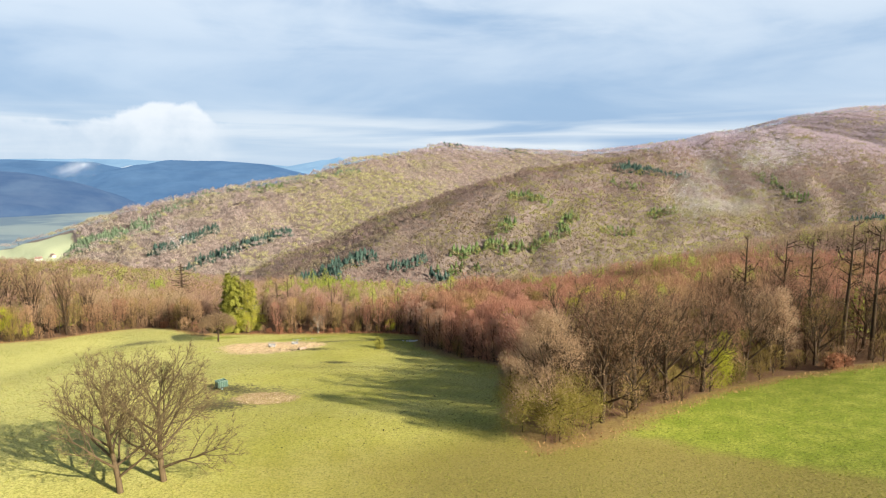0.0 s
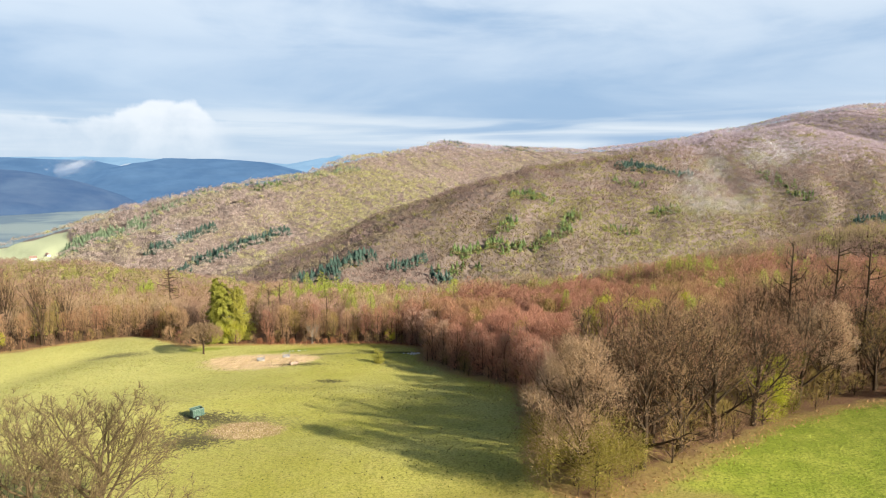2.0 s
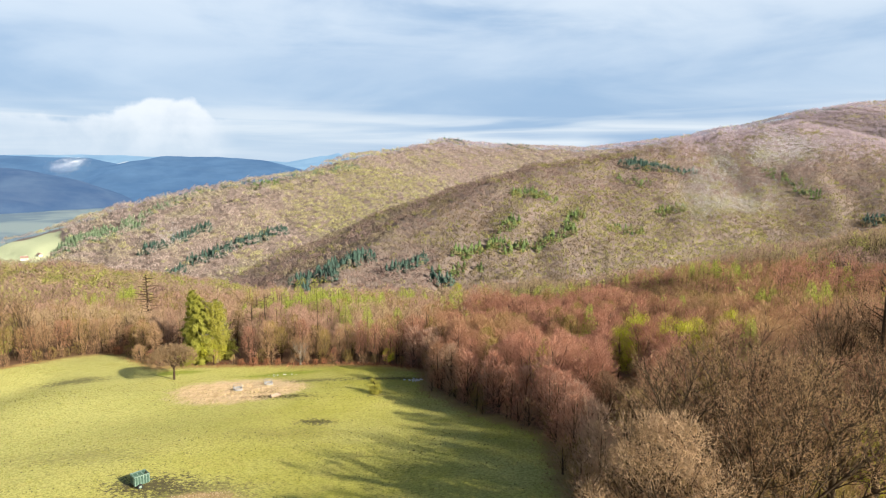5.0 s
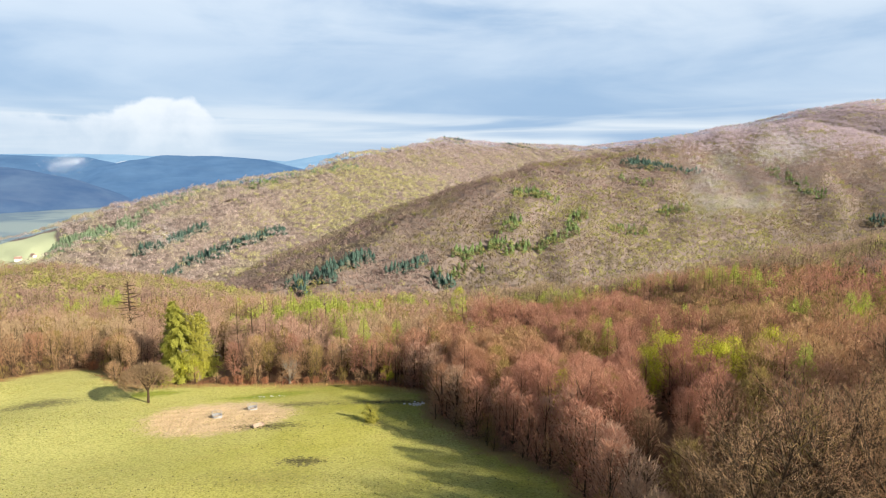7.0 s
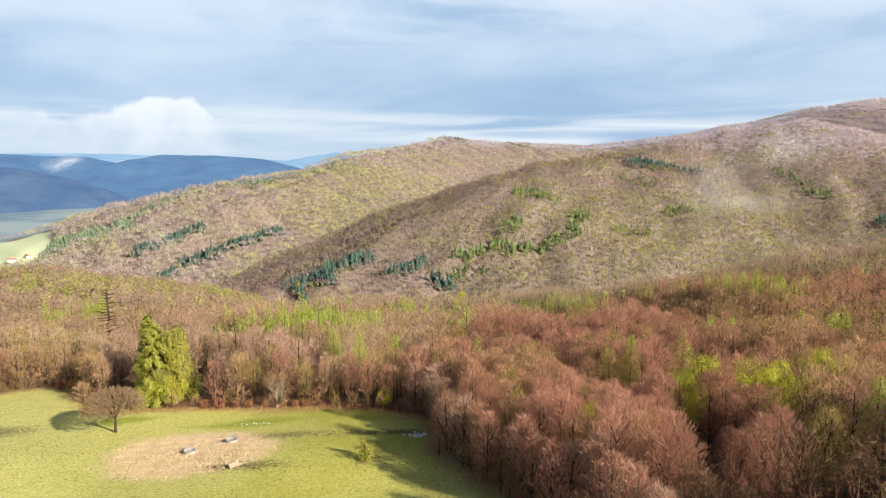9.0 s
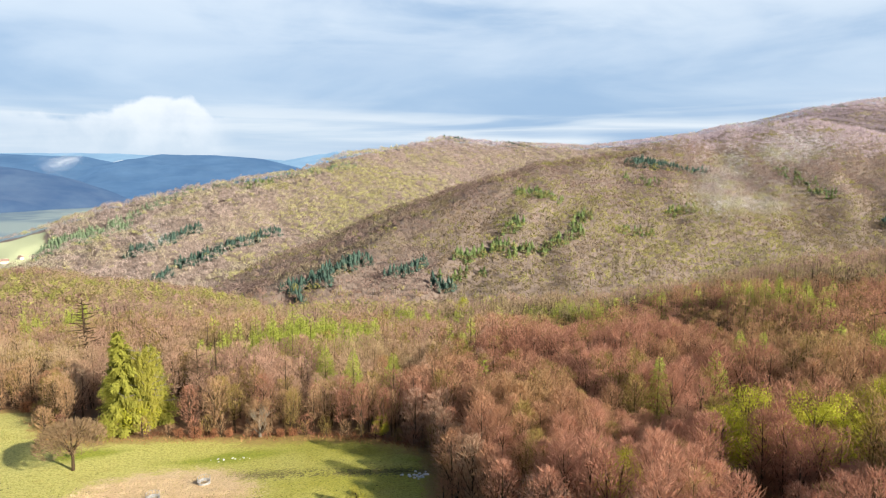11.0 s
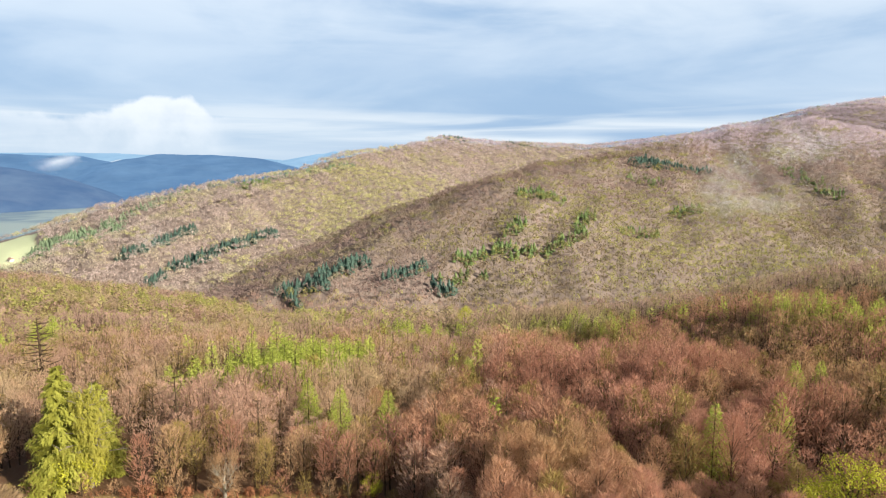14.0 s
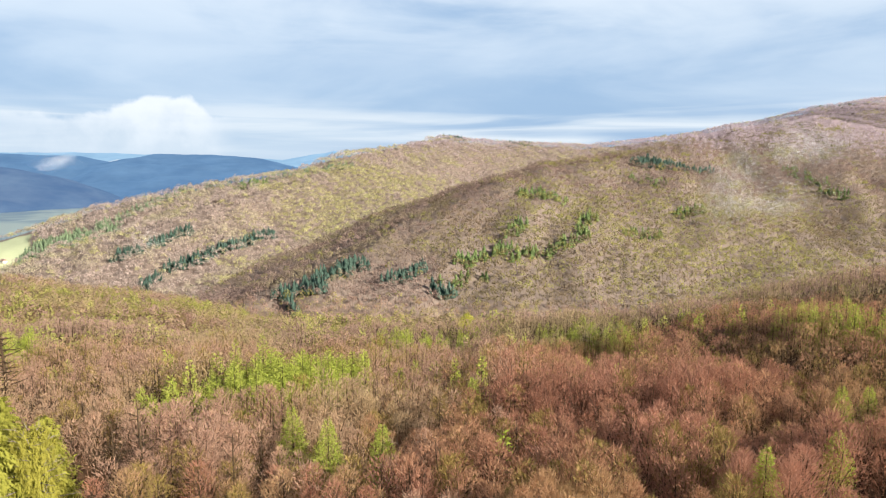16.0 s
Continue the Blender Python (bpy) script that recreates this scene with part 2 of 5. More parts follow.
NEEDLE_HILL = foliage("hillside_larch_needles", rgb(0.13, 0.19, 0.07), rgb(0.24, 0.31, 0.115), soft=0.35)
LEAF_OLIVE = foliage("olive_bush_leaves", rgb(0.13, 0.11, 0.02), rgb(0.32, 0.27, 0.06), soft=0.4)
NEEDLE_WARM = foliage("warm_green_needles", rgb(0.22, 0.225, 0.038), rgb(0.46, 0.445, 0.085), soft=0.4)
LEAF_WILLOW = foliage("yellow_green_willow_leaves", rgb(0.24, 0.23, 0.04), rgb(0.48, 0.44, 0.09), soft=0.45)
TWIG_PEAR = foliage("brown_pear_twigs", rgb(0.17, 0.11, 0.06), rgb(0.34, 0.235, 0.135), soft=0.3)
# Paler copies of the near twigs and needles, distance put into their colour.
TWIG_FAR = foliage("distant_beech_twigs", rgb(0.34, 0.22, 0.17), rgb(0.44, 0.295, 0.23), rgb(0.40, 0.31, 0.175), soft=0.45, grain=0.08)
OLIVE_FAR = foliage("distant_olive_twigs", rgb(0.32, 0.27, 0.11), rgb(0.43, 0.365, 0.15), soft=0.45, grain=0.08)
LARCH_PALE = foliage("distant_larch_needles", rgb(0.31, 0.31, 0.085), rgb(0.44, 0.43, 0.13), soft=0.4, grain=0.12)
# ---------------------------------------------------------------- the lie of the land
def crest_drop(X, Y, crest, slope, rounding):
    """Height of a ridge: crest points (x, y, z), falling away on both sides."""
    best = np.full(X.shape, -1e9)
    for (ax, ay, az), (bx, by, bz) in zip(crest[:-1], crest[1:]):
        dx, dy = bx - ax, by - ay
        k = np.clip(((X - ax) * dx + (Y - ay) * dy) / (dx * dx + dy * dy), 0, 1)
        d = np.hypot(X - ax - k * dx, Y - ay - k * dy)
        best = np.maximum(best, az + k * (bz - az) - slope * (np.sqrt(d * d + rounding ** 2) - rounding))
    return best


def soft_step(v, width):
    """A ramp that starts gently at zero."""
    return width * np.logaddexp(0, v / width)


def swell(X, Y, size, seed):
    """Rolling unevenness between -1 and 1, of about that size."""
    r = np.random.RandomState(seed)
    out = np.zeros(np.shape(X))
    for _ in range(7):
        a, k = r.uniform(0, 6.28), 6.28 / size * r.uniform(0.6, 1.6)
        out = out + np.sin(k * (X * math.cos(a) + Y * math.sin(a)) + r.uniform(0, 6.28))
    return out / 3.2


RIDGE_FAR = [(-660, 1085, -140), (-579, 1079, -102), (-455, 1082, -54), (-340, 1170, -9), (-215, 1260, 9), (-96, 1380, 46),
             (94, 1641, 92), (269, 1631, 76), (466, 1619, 70), (727, 1604, 101), (986, 1589, 149), (1071, 1586, 167), (1152, 1582, 181), (1262, 1578, 186), (1372, 1575, 186)]
RIDGE_SPUR = [(-140, 650, -104), (-119, 668, -89), (-75, 700, -75), (-38, 738, -68), (-13, 772, -56), (46, 860, -27), (148, 970, 9), (269, 1085, 33), (391, 1123, 42), (591, 1311, 82), (744, 1305, 106), (826, 1295, 116), (859, 1280, 86), (938, 1250, 58), (974, 1200, 3)]
RIDGE_RIB = [(-445, 830, -100), (-421, 850, -90), (-376, 905, -72), (-326, 975, -49), (-268, 1060, -25), (-180, 1180, 4), (-88, 1300, 32)]


def gullies(X, Y, lean, size, seed):
    """Ribs and gullies that run down a slope, one about every size metres across."""
    u = X + lean * Y + 0.35 * size * swell(X, Y, 4.0 * size, seed)
    return np.abs(np.sin(math.pi * u / size)) + 0.5 * np.sin(2.7 * math.pi * u / size + 1.0) - 0.6


def land(X, Y):
    """Ground height over the whole place."""
    X, Y = np.asarray(X, float), np.asarray(Y, float)
    right = np.maximum(X, 0)
    z = 4.6 - 0.150 * soft_step(Y - 65.5, 10) + 0.07 * soft_step(-Y + 30, 20) * 0.5
    z = z + 0.03 * right + 0.00024 * np.minimum(right, 380) ** 2
    z = z + 0.00065 * np.clip(right - 60, 0, 112) ** 2 * np.clip((Y - 80) / 60, 0, 1)
    z = z - np.interp(X, (-350, -210, -150, -90, 60, 236), (-0.00014, -0.00006, 0.00003, 0.00019, 0.0002, 0.00014)) * np.clip(Y - 200, 0, 400) ** 2
    shoulder = np.interp(X, (-400, -90, 60, 236, 500), (575, 560, 410, 350, 330))
    z = z - 0.3 * soft_step(Y - shoulder, 25)
    z = z + (2.4 * swell(X, Y, 110, 3) + 1.5 * swell(X, Y, 46, 4)) * np.clip((Y - 180) / 60, 0, 1) + 0.45 * swell(X, Y, 38, 5)
    z = z - 1.3 * np.exp(-((X + 77 + 0.1 * (Y - 140)) / 7.5) ** 2) * np.clip((Y - 100) / 25, 0, 1) * np.clip((176 - Y) / 18, 0, 1)
    far = np.maximum(crest_drop(X, Y, RIDGE_FAR, 0.31, 60), crest_drop(X, Y, RIDGE_RIB, 0.34, 18)) + 3 * swell(X, Y, 190, 8) + 2.5 * gullies(X, Y, 0.55, 70, 9)
    spur = crest_drop(X, Y, RIDGE_SPUR, 0.36, 25) + 2.5 * swell(X, Y, 150, 11) + 3.0 * gullies(X, Y, -0.35, 85, 12)
    floor = np.full(z.shape, -128.0)
    s = 7.0
    top = np.maximum(np.maximum(z, far), np.maximum(spur, floor))
    return top + s * np.log(np.exp((z - top) / s) + np.exp((far - top) / s) + np.exp((spur - top) / s) + np.exp((floor - top) / s)) - s * 0.0


# ---------------------------------------------------------------- meshes
class Bag:
    """Collects triangles for one mesh."""

    def __init__(self):
        self.v, self.t, self.m, self.n = [], [], [], 0

    def put(self, verts, tris, mat=0):
        verts, tris = np.asarray(verts, float).reshape(-1, 3), np.asarray(tris, int).reshape(-1, 3)
        self.v.append(verts)
        self.t.append(tris + self.n)
        self.m.append(np.full(len(tris), mat))
        self.n += len(verts)

    def arrays(self):
        return np.concatenate(self.v), np.concatenate(self.t), np.concatenate(self.m)


def make_mesh(name, v, t, m, materials, tint=None):
    me = bpy.data.meshes.new(name)
    me.vertices.add(len(v))
    me.vertices.foreach_set("co", np.ascontiguousarray(v, np.float32).ravel())
    me.loops.add(len(t) * 3)
    me.loops.foreach_set("vertex_index", np.ascontiguousarray(t, np.int32).ravel())
    me.polygons.add(len(t))
    me.polygons.foreach_set("loop_start", np.arange(0, len(t) * 3, 3, dtype=np.int32))
    for mat in materials:
        me.materials.append(mat)
    me.polygons.foreach_set("material_index", np.ascontiguousarray(m, np.int32))
    if tint is not None:
        me.attributes.new("tint", "FLOAT", "POINT").data.foreach_set("value", np.ascontiguousarray(tint, np.float32))
    me.update()
    return me


def unit(v):
    v = np.asarray(v, float)
    return v / (np.linalg.norm(v, axis=-1, keepdims=True) + 1e-9)


def tube(bag, pts, radii, sides, mat=0):
    pts = np.asarray(pts, float)
    d = unit(np.gradient(pts, axis=0))
    a = unit(np.cross(d, (0.31, 0.17, 0.05) if abs(d[0][2]) > 0.9 else (0, 0, 1)))
    b = np.cross(d, a)
    ang = np.arange(sides) * 2 * math.pi / sides
    ring = pts[:, None] + np.asarray(radii)[:, None, None] * (np.cos(ang)[None, :, None] * a[:, None] + np.sin(ang)[None, :, None] * b[:, None])
    n, tris = len(pts), []
    for i in range(n - 1):
        for j in range(sides):
            p, q = i * sides + j, i * sides + (j + 1) % sides
            tris += [(p, q, q + sides), (p, q + sides, p + sides)]
    bag.put(ring, tris, mat)


def blades(bag, rs, base, way, length, width, mat, out=None):
    """Thin tapering twigs: one triangle each. out: the side to which each one's face looks."""
    base, way = np.asarray(base, float), unit(way)
    face = rs.normal(size=base.shape) if out is None else np.asarray(out) + 0.22 * rs.normal(size=base.shape)
    side = unit(np.cross(way, face)) * np.asarray(width)[:, None] * 0.5
    v = np.stack([base - side, base + side, base + way * np.asarray(length)[:, None]], 1)
    bag.put(v, np.arange(len(base) * 3), mat)


def leaves(bag, rs, centre, out, size, mat):
    """Leaf clumps: small ragged triangles that lie roughly across the outward direction."""
    centre, out = np.asarray(centre, float), unit(np.asarray(out) + 0.28 * rs.normal(size=np.shape(out)))
    a = unit(np.cross(out, rs.normal(size=out.shape)))
    b = np.cross(out, a)
    size = np.asarray(size)[:, None]
    v = np.stack([centre + a * size, centre + (-0.5 * a + 0.85 * b) * size, centre + (-0.5 * a - 0.85 * b) * size], 1)
    bag.put(v, np.arange(len(centre) * 3), mat)


def grow(bag, rs, p, d, length, r, level, plan):
    """One limb and all that grows from it. plan[level]: children, spread in degrees, length ratio, lift, wobble."""
    kids, spread, ratio, lift, wobble = plan[level]
    last = level == len(plan) - 1
    n = 5 if level == 0 else (4 if level == 1 else 3)
    pts, d = [np.array(p, float)], unit(d)
    for _ in range(n - 1):
        d = unit(d + rs.normal(size=3) * wobble + np.array((0, 0, lift)))
        pts.append(pts[-1] + d * length / (n - 1))
    pts = np.array(pts)
    taper = np.linspace(1, 0.35 if level == 0 else 0.25, n)
    if last:
        k = kids
        u = rs.uniform(0.05, 1.0, k)
        at = np.stack([np.interp(u, np.linspace(0, 1, n), pts[:, i]) for i in range(3)], 1)
        w = unit(d + rs.normal(size=(k, 3)) * 0.75 + np.array((0, 0, lift)))
        blades(bag, rs, at, w, length * ratio * rs.uniform(0.5, 1.2, k), np.full(k, 0.020 + 0.008 * length), 1)
        blades(bag, rs, pts[:1], d[None], [length], [max(2.2 * r, 0.05)], 2)
        return
    tube(bag, pts, r * taper, 7 if level == 0 else (5 if level == 1 else 3), 0 if level == 0 else 2)
    for k in range(kids):
        u = (0.20 if level == 0 else 0.36) + (0.80 if level == 0 else 0.64) * (k + rs.uniform(0, 0.9)) / kids
        at = np.array([np.interp(u, np.linspace(0, 1, n), pts[:, i]) for i in range(3)])
        turn = k * 2.4 + rs.uniform(-0.5, 0.5)
        a = unit(np.cross(d, (0.3, 0.9, 0.1)))
        b = np.cross(d, a)
        s = radians(spread * rs.uniform(0.75, 1.25) * (1.25 - 0.6 * u))
        w = d * math.cos(s) + (a * math.cos(turn) + b * math.sin(turn)) * math.sin(s)
        grow(bag, rs, at, w, length * ratio * rs.uniform(0.75, 1.2) * (1.15 - 0.45 * u), r * (0.46 if level == 0 else 0.48) * (1.2 - 0.55 * u), level + 1, plan)


def bare_tree(seed, height=13, spread=1.0, trunk=0.28, twigs=7, stem=0.62, limbs=10, deep=False):
    """Broad bare tree: trunk, limbs, branches, twigs."""
    rs, bag = np.random.RandomState(seed), Bag()
    plan = [(limbs, 50 * spread, 0.80, 0.10, 0.05), (6, 36, 0.50, 0.16, 0.10), (6, 38, 0.60, 0.10, 0.16), (twigs, 40, 0.8, 0.10, 0.20)]
    if deep:
        plan = [(limbs, 52 * spread, 0.80, 0.06, 0.05), (7, 38, 0.52, 0.12, 0.10), (5, 40, 0.55, 0.10, 0.14), (4, 40, 0.60, 0.06, 0.18), (twigs, 40, 0.8, 0.06, 0.2)]
    grow(bag, rs, (0, 0, -0.3), (rs.normal() * 0.04, rs.normal() * 0.04, 1), height * stem, trunk, 0, plan)
    v, t, m = bag.arrays()
    top = v[:, 2].max()
    return v * (height / top), t, m


def broom_tree(seed, height=10, n=250, width=2.3, twig=0.07, low=0.2, reach=0.06, full=0.0):
    """Young beech: a thin stem with steep limbs, in an egg-shaped crown of short twigs that point up and out. low: where the crown starts; full: how wide it stays below."""
    rs, bag = np.random.RandomState(seed), Bag()
    lean = rs.normal(size=2) * 0.03 * height
    tube(bag, [(0, 0, -0.5), (lean[0] * 0.4, lean[1] * 0.4, height * 0.45), (lean[0], lean[1], height * 0.86)], [0.13, 0.09, 0.03], 4, 0)

    def girth(u):
        return np.maximum(width * np.sin(math.pi * np.clip(0.12 + 0.86 * u, 0, 1) ** 1.35) ** 0.6, full * width * (u < 0.5))

    limbs = max(5, min(26, n // 40))
    a, u = np.arange(limbs) * 2.4 + rs.uniform(-0.4, 0.4, limbs), rs.uniform(0.35, 0.95, limbs)
    tip = np.stack([np.cos(a) * girth(u) * 0.85, np.sin(a) * girth(u) * 0.85, height * (low + (0.98 - low) * u)], 1)
    foot = np.stack([0 * a, 0 * a, np.clip(tip[:, 2] - np.hypot(tip[:, 0], tip[:, 1]) * 2.0, height * 0.12, None)], 1)
    blades(bag, rs, foot, tip - foot, np.linalg.norm(tip - foot, axis=1), np.full(limbs, 0.10), 2)
    u, a = rs.uniform(0, 1, n) ** 0.85, rs.uniform(0, 6.28, n)
    hub = rs.randint(0, limbs, n)
    near = np.cos(a - np.arange(limbs)[hub] * 2.4)
    q = girth(u) * np.sqrt(rs.uniform(0.25, 1, n)) * (0.74 + 0.32 * near)
    base = np.stack([np.cos(a) * q + lean[0] * u, np.sin(a) * q + lean[1] * u, height * (low + (0.97 - low) * u)], 1)
    out = np.stack([np.cos(a), np.sin(a), 1.6 * u - 0.5], 1)
    way = out * (0.55, 0.55, 0.2) + (0, 0, 0.75) + rs.normal(size=(n, 3)) * 0.38
    long = height * reach * rs.uniform(0.45, 1.35, n) * np.where(rs.uniform(size=n) < 0.08, 1.9, 1.0)
    blades(bag, rs, base, way, long, twig * (0.7 + 0.6 * rs.uniform(size=n)), 1, out * 0.8 + (0.08, -0.08, 0.3))
    return bag.arrays()


def plume_tree(seed, height=12, width=2.5, n=500):
    """Young larch: a soft pointed cone of small upturned sprays on layered arms."""
    rs, bag = np.random.RandomState(seed), Bag()
    tube(bag, [(0, 0, -0.4), (0, 0, height * 0.5), (0, 0, height * 0.97)], [0.14, 0.09, 0.02], 4, 0)
    arms = 150
    v = (np.arange(arms) + rs.uniform(0, 1, arms)) / arms
    turn, long = np.arange(arms) * 2.4 + rs.uniform(-0.5, 0.5, arms), width * (1 - 0.95 * v) ** 0.72 * rs.uniform(0.7, 1.15, arms)
    share = long / long.sum()
    k = rs.choice(arms, n, p=share)
    w = np.sqrt(rs.uniform(0.1, 1.1, n))
    a = turn[k] + rs.normal(size=n) * 0.3
    q = long[k] * w
    c = np.stack([np.cos(a) * q, np.sin(a) * q, height * (0.16 + 0.82 * v[k]) - 0.16 * q + rs.normal(size=n) * 0.2], 1)
    s = 0.10 * width * (500 / n) ** 0.42 * rs.uniform(0.6, 1.4, n)
    out = np.stack([np.cos(a), np.sin(a), np.full(n, 0.7)], 1)
    blades(bag, rs, c, np.stack([np.cos(a), np.sin(a), np.full(n, 0.35)], 1) + rs.normal(size=(n, 3)) * 0.45, s * 2.0, s * 1.0, 1, out)
    return bag.arrays()


def leaf_tree(seed, height=9, n=500, width=2.6, size=0.3, low=0.2, trunk=0.16):
    """Tree in fresh leaf: stem, limbs, clumps of small leaves with gaps."""
    rs, bag = np.random.RandomState(seed), Bag()
    tube(bag, [(0, 0, -0.4), (0.1, 0, height * 0.4), (0, 0.1, height * 0.85)], [trunk, trunk * 0.7, 0.02], 5, 0)
    k = 22
    a, h = rs.uniform(0, 6.28, k), height * rs.uniform(low + (0.12 if trunk > 0.1 else 0.04), 0.9, k)
    reach = width * np.sqrt(np.clip(1 - ((h / height - 0.5) / 0.52) ** 2, 0.05, 1)) * rs.uniform(0.3, 0.8, k)
    hub = np.stack([np.cos(a) * reach, np.sin(a) * reach, h], 1)
    blades(bag, rs, np.stack([0 * a, 0 * a, h * 0.7], 1), hub - np.stack([0 * a, 0 * a, h * 0.7], 1), np.linalg.norm(hub, axis=1) * 0.5, np.full(k, 0.12), 2)
    pick = rs.randint(0, k, n)
    out = unit(rs.normal(size=(n, 3)) + (0, 0, 0.3))
    c = hub[pick] + out * (width * 0.42) * rs.uniform(0.45, 1.15, (n, 1)) * np.array((1, 1, 0.85))
    leaves(bag, rs, c, out, size * rs.uniform(0.5, 1.3, n) * (500 / n) ** 0.5, 1)
    return bag.arrays()


def hill_tree(seed, height=10, width=2.9, tufts=26, size=0.5, rise=0.62):
    """Far crown: small tufts of twigs over a rounded, uneven shell with gaps, over a stem."""
    rs, bag = np.random.RandomState(seed), Bag()
    blades(bag, rs, [(0, 0, 0)], [(0, 0, 1)], [height * 0.7], [0.25], 0)
    i = np.arange(tufts) + 0.5
    up = 1 - 1.25 * i / tufts
    a = i * 2.4 + rs.uniform(0, 6.28) + rs.normal(size=tufts) * 0.3
    flat = np.sqrt(np.clip(1 - up ** 2, 0.03, 1))
    out = np.stack([np.cos(a) * flat, np.sin(a) * flat, up], 1)
    c = out * (width, width, height * rise * 0.5) * rs.uniform(0.72, 1.08, (tufts, 1)) + (0, 0, height * (0.97 - rise * 0.5))
    leaves(bag, rs, c, out * 0.5 + (0.12, -0.12, 0.55), size * rs.uniform(0.7, 1.35, tufts), 1)
    return bag.arrays()


def spire_tree(seed, height=14, width=2.4, tiers=5, sides=5, sprays=10):
    """Far conifer: stacked drooping skirts that narrow to a point, with stray sprays."""
    rs, bag = np.random.RandomState(seed), Bag()
    blades(bag, rs, [(0, 0, 0)], [(0, 0, 1)], [height * 0.5], [0.35], 0)
    for k in range(tiers):
        u = k / tiers
        r = width * (1 - 0.88 * u) * rs.uniform(0.85, 1.12)
        a = np.arange(sides) * 2 * math.pi / sides + rs.uniform(0, 6.28)
        rim = np.stack([np.cos(a) * r, np.sin(a) * r, height * (0.10 + 0.80 * u) + 0.25 * r * rs.normal(size=sides)], 1)
        rim[:, :2] *= rs.uniform(0.7, 1.2, (sides, 1))
        tip = [(0, 0, height * min(1.0, 0.10 + 0.80 * u + 0.34))]
        bag.put(np.concatenate([rim, tip]), [(j, (j + 1) % sides, sides) for j in range(sides)], 1)
    u, a = rs.uniform(0, 0.9, sprays), rs.uniform(0, 6.28, sprays)
    r = width * (1 - 0.9 * u) * 0.8
    blades(bag, rs, np.stack([np.cos(a) * r, np.sin(a) * r, height * (0.16 + 0.8 * u)], 1), np.stack([np.cos(a), np.sin(a), np.full(sprays, -0.2)], 1), rs.uniform(0.5, 1.0, sprays) * width * 0.4, np.full(sprays, width * 0.24), 1, np.stack([np.cos(a), np.sin(a), np.full(sprays, 0.8)], 1))
    return bag.arrays()


def woods(name, x, y, shapes, scale, materials, label, seed, sink=0.0):
    """One joined stand of many trees: each point takes one of the shapes, turned and scaled."""
    rs = np.random.RandomState(seed)
    z = land(x, y) - sink
    kind = rs.randint(0, len(shapes), len(x))
    turn, tall, wide = rs.uniform(0, 6.28, len(x)), scale * rs.uniform(0.82, 1.14, len(x)), np.clip(scale, 0.8, 1.1) * rs.uniform(0.9, 1.2, len(x))
    tint = np.clip(0.5 + 0.30 * swell(x, y, 30, seed) + rs.normal(size=len(x)) * 0.15, 0, 1)
    V, T, M, C, count = [], [], [], [], 0
    for k, (v, t, m) in enumerate(shapes):
        i = np.where(kind == k)[0]
        if not len(i):
            continue
        c, s = np.cos(turn[i])[:, None] * wide[i][:, None], np.sin(turn[i])[:, None] * wide[i][:, None]
        q = np.stack([v[None, :, 0] * c - v[None, :, 1] * s + x[i][:, None], v[None, :, 0] * s + v[None, :, 1] * c + y[i][:, None],
                      v[None, :, 2] * tall[i][:, None] + z[i][:, None]], 2)
        V.append(q.reshape(-1, 3))
        T.append((t[None] + (np.arange(len(i)) * len(v))[:, None, None] + count).reshape(-1, 3))
        M.append(np.tile(m, len(i)))
        C.append(np.repeat(tint[i], len(v)))
        count += len(i) * len(v)
    me = make_mesh(name, np.concatenate(V), np.concatenate(T), np.concatenate(M), materials + materials[:1], np.concatenate(C))
    return tagged(new(name, me), label, "woods", kind="stuff")


def spread_points(x0, x1, y0, y1, step, seed):
    """A jittered grid of points."""
    rs = np.random.RandomState(seed)
    X, Y = np.meshgrid(np.arange(x0, x1, step), np.arange(y0, y1, step))
    return (X + rs.uniform(-0.48, 0.48, X.shape) * step).ravel(), (Y + rs.uniform(-0.48, 0.48, Y.shape) * step).ravel()


# ---------------------------------------------------------------- ground
MEADOW = [(-130, 160), (-104, 158), (-96, 167), (-90, 179), (-84, 189), (-79, 191), (-74, 187), (-64, 173), (-58, 166), (-46, 167), (-26, 166), (-15, 165), (-4, 161), (2.5, 157), (2.7, 139),
          (8.7, 124), (14, 114.5), (17.2, 107.5), (15.5, 90), (13, 70), (15, 63.2), (22.6, 66.8), (28.7, 70), (36, 74.3), (45.3, 80.8), (54, 84.8), (63, 85.4), (75, 87.5), (130, 93), (130, -400), (-400, -400), (-400, 160)]
MEADOW_FAR = [(-490, 870), (-498, 935), (-545, 1010), (-562, 1060), (-640, 1088), (-900, 1110), (-900, 850)]


def inside(poly, X, Y):
    X, Y = np.asarray(X, float), np.asarray(Y, float)
    hit = np.zeros(X.shape, bool)
    for (ax, ay), (bx, by) in zip(poly, poly[1:] + poly[:1]):
        if ay != by:
            hit ^= ((ay > Y) != (by > Y)) & (X < (bx - ax) * (Y - ay) / (by - ay) + ax)
    return hit


def edge_distance(poly, X, Y):
    d = np.full(np.shape(X), 1e9)
    for (ax, ay), (bx, by) in zip(poly, poly[1:] + poly[:1]):
        dx, dy = bx - ax, by - ay
        k = np.clip(((X - ax) * dx + (Y - ay) * dy) / (dx * dx + dy * dy), 0, 1)
        d = np.minimum(d, np.hypot(X - ax - k * dx, Y - ay - k * dy))
    return np.where(inside(poly, X, Y), -d, d)


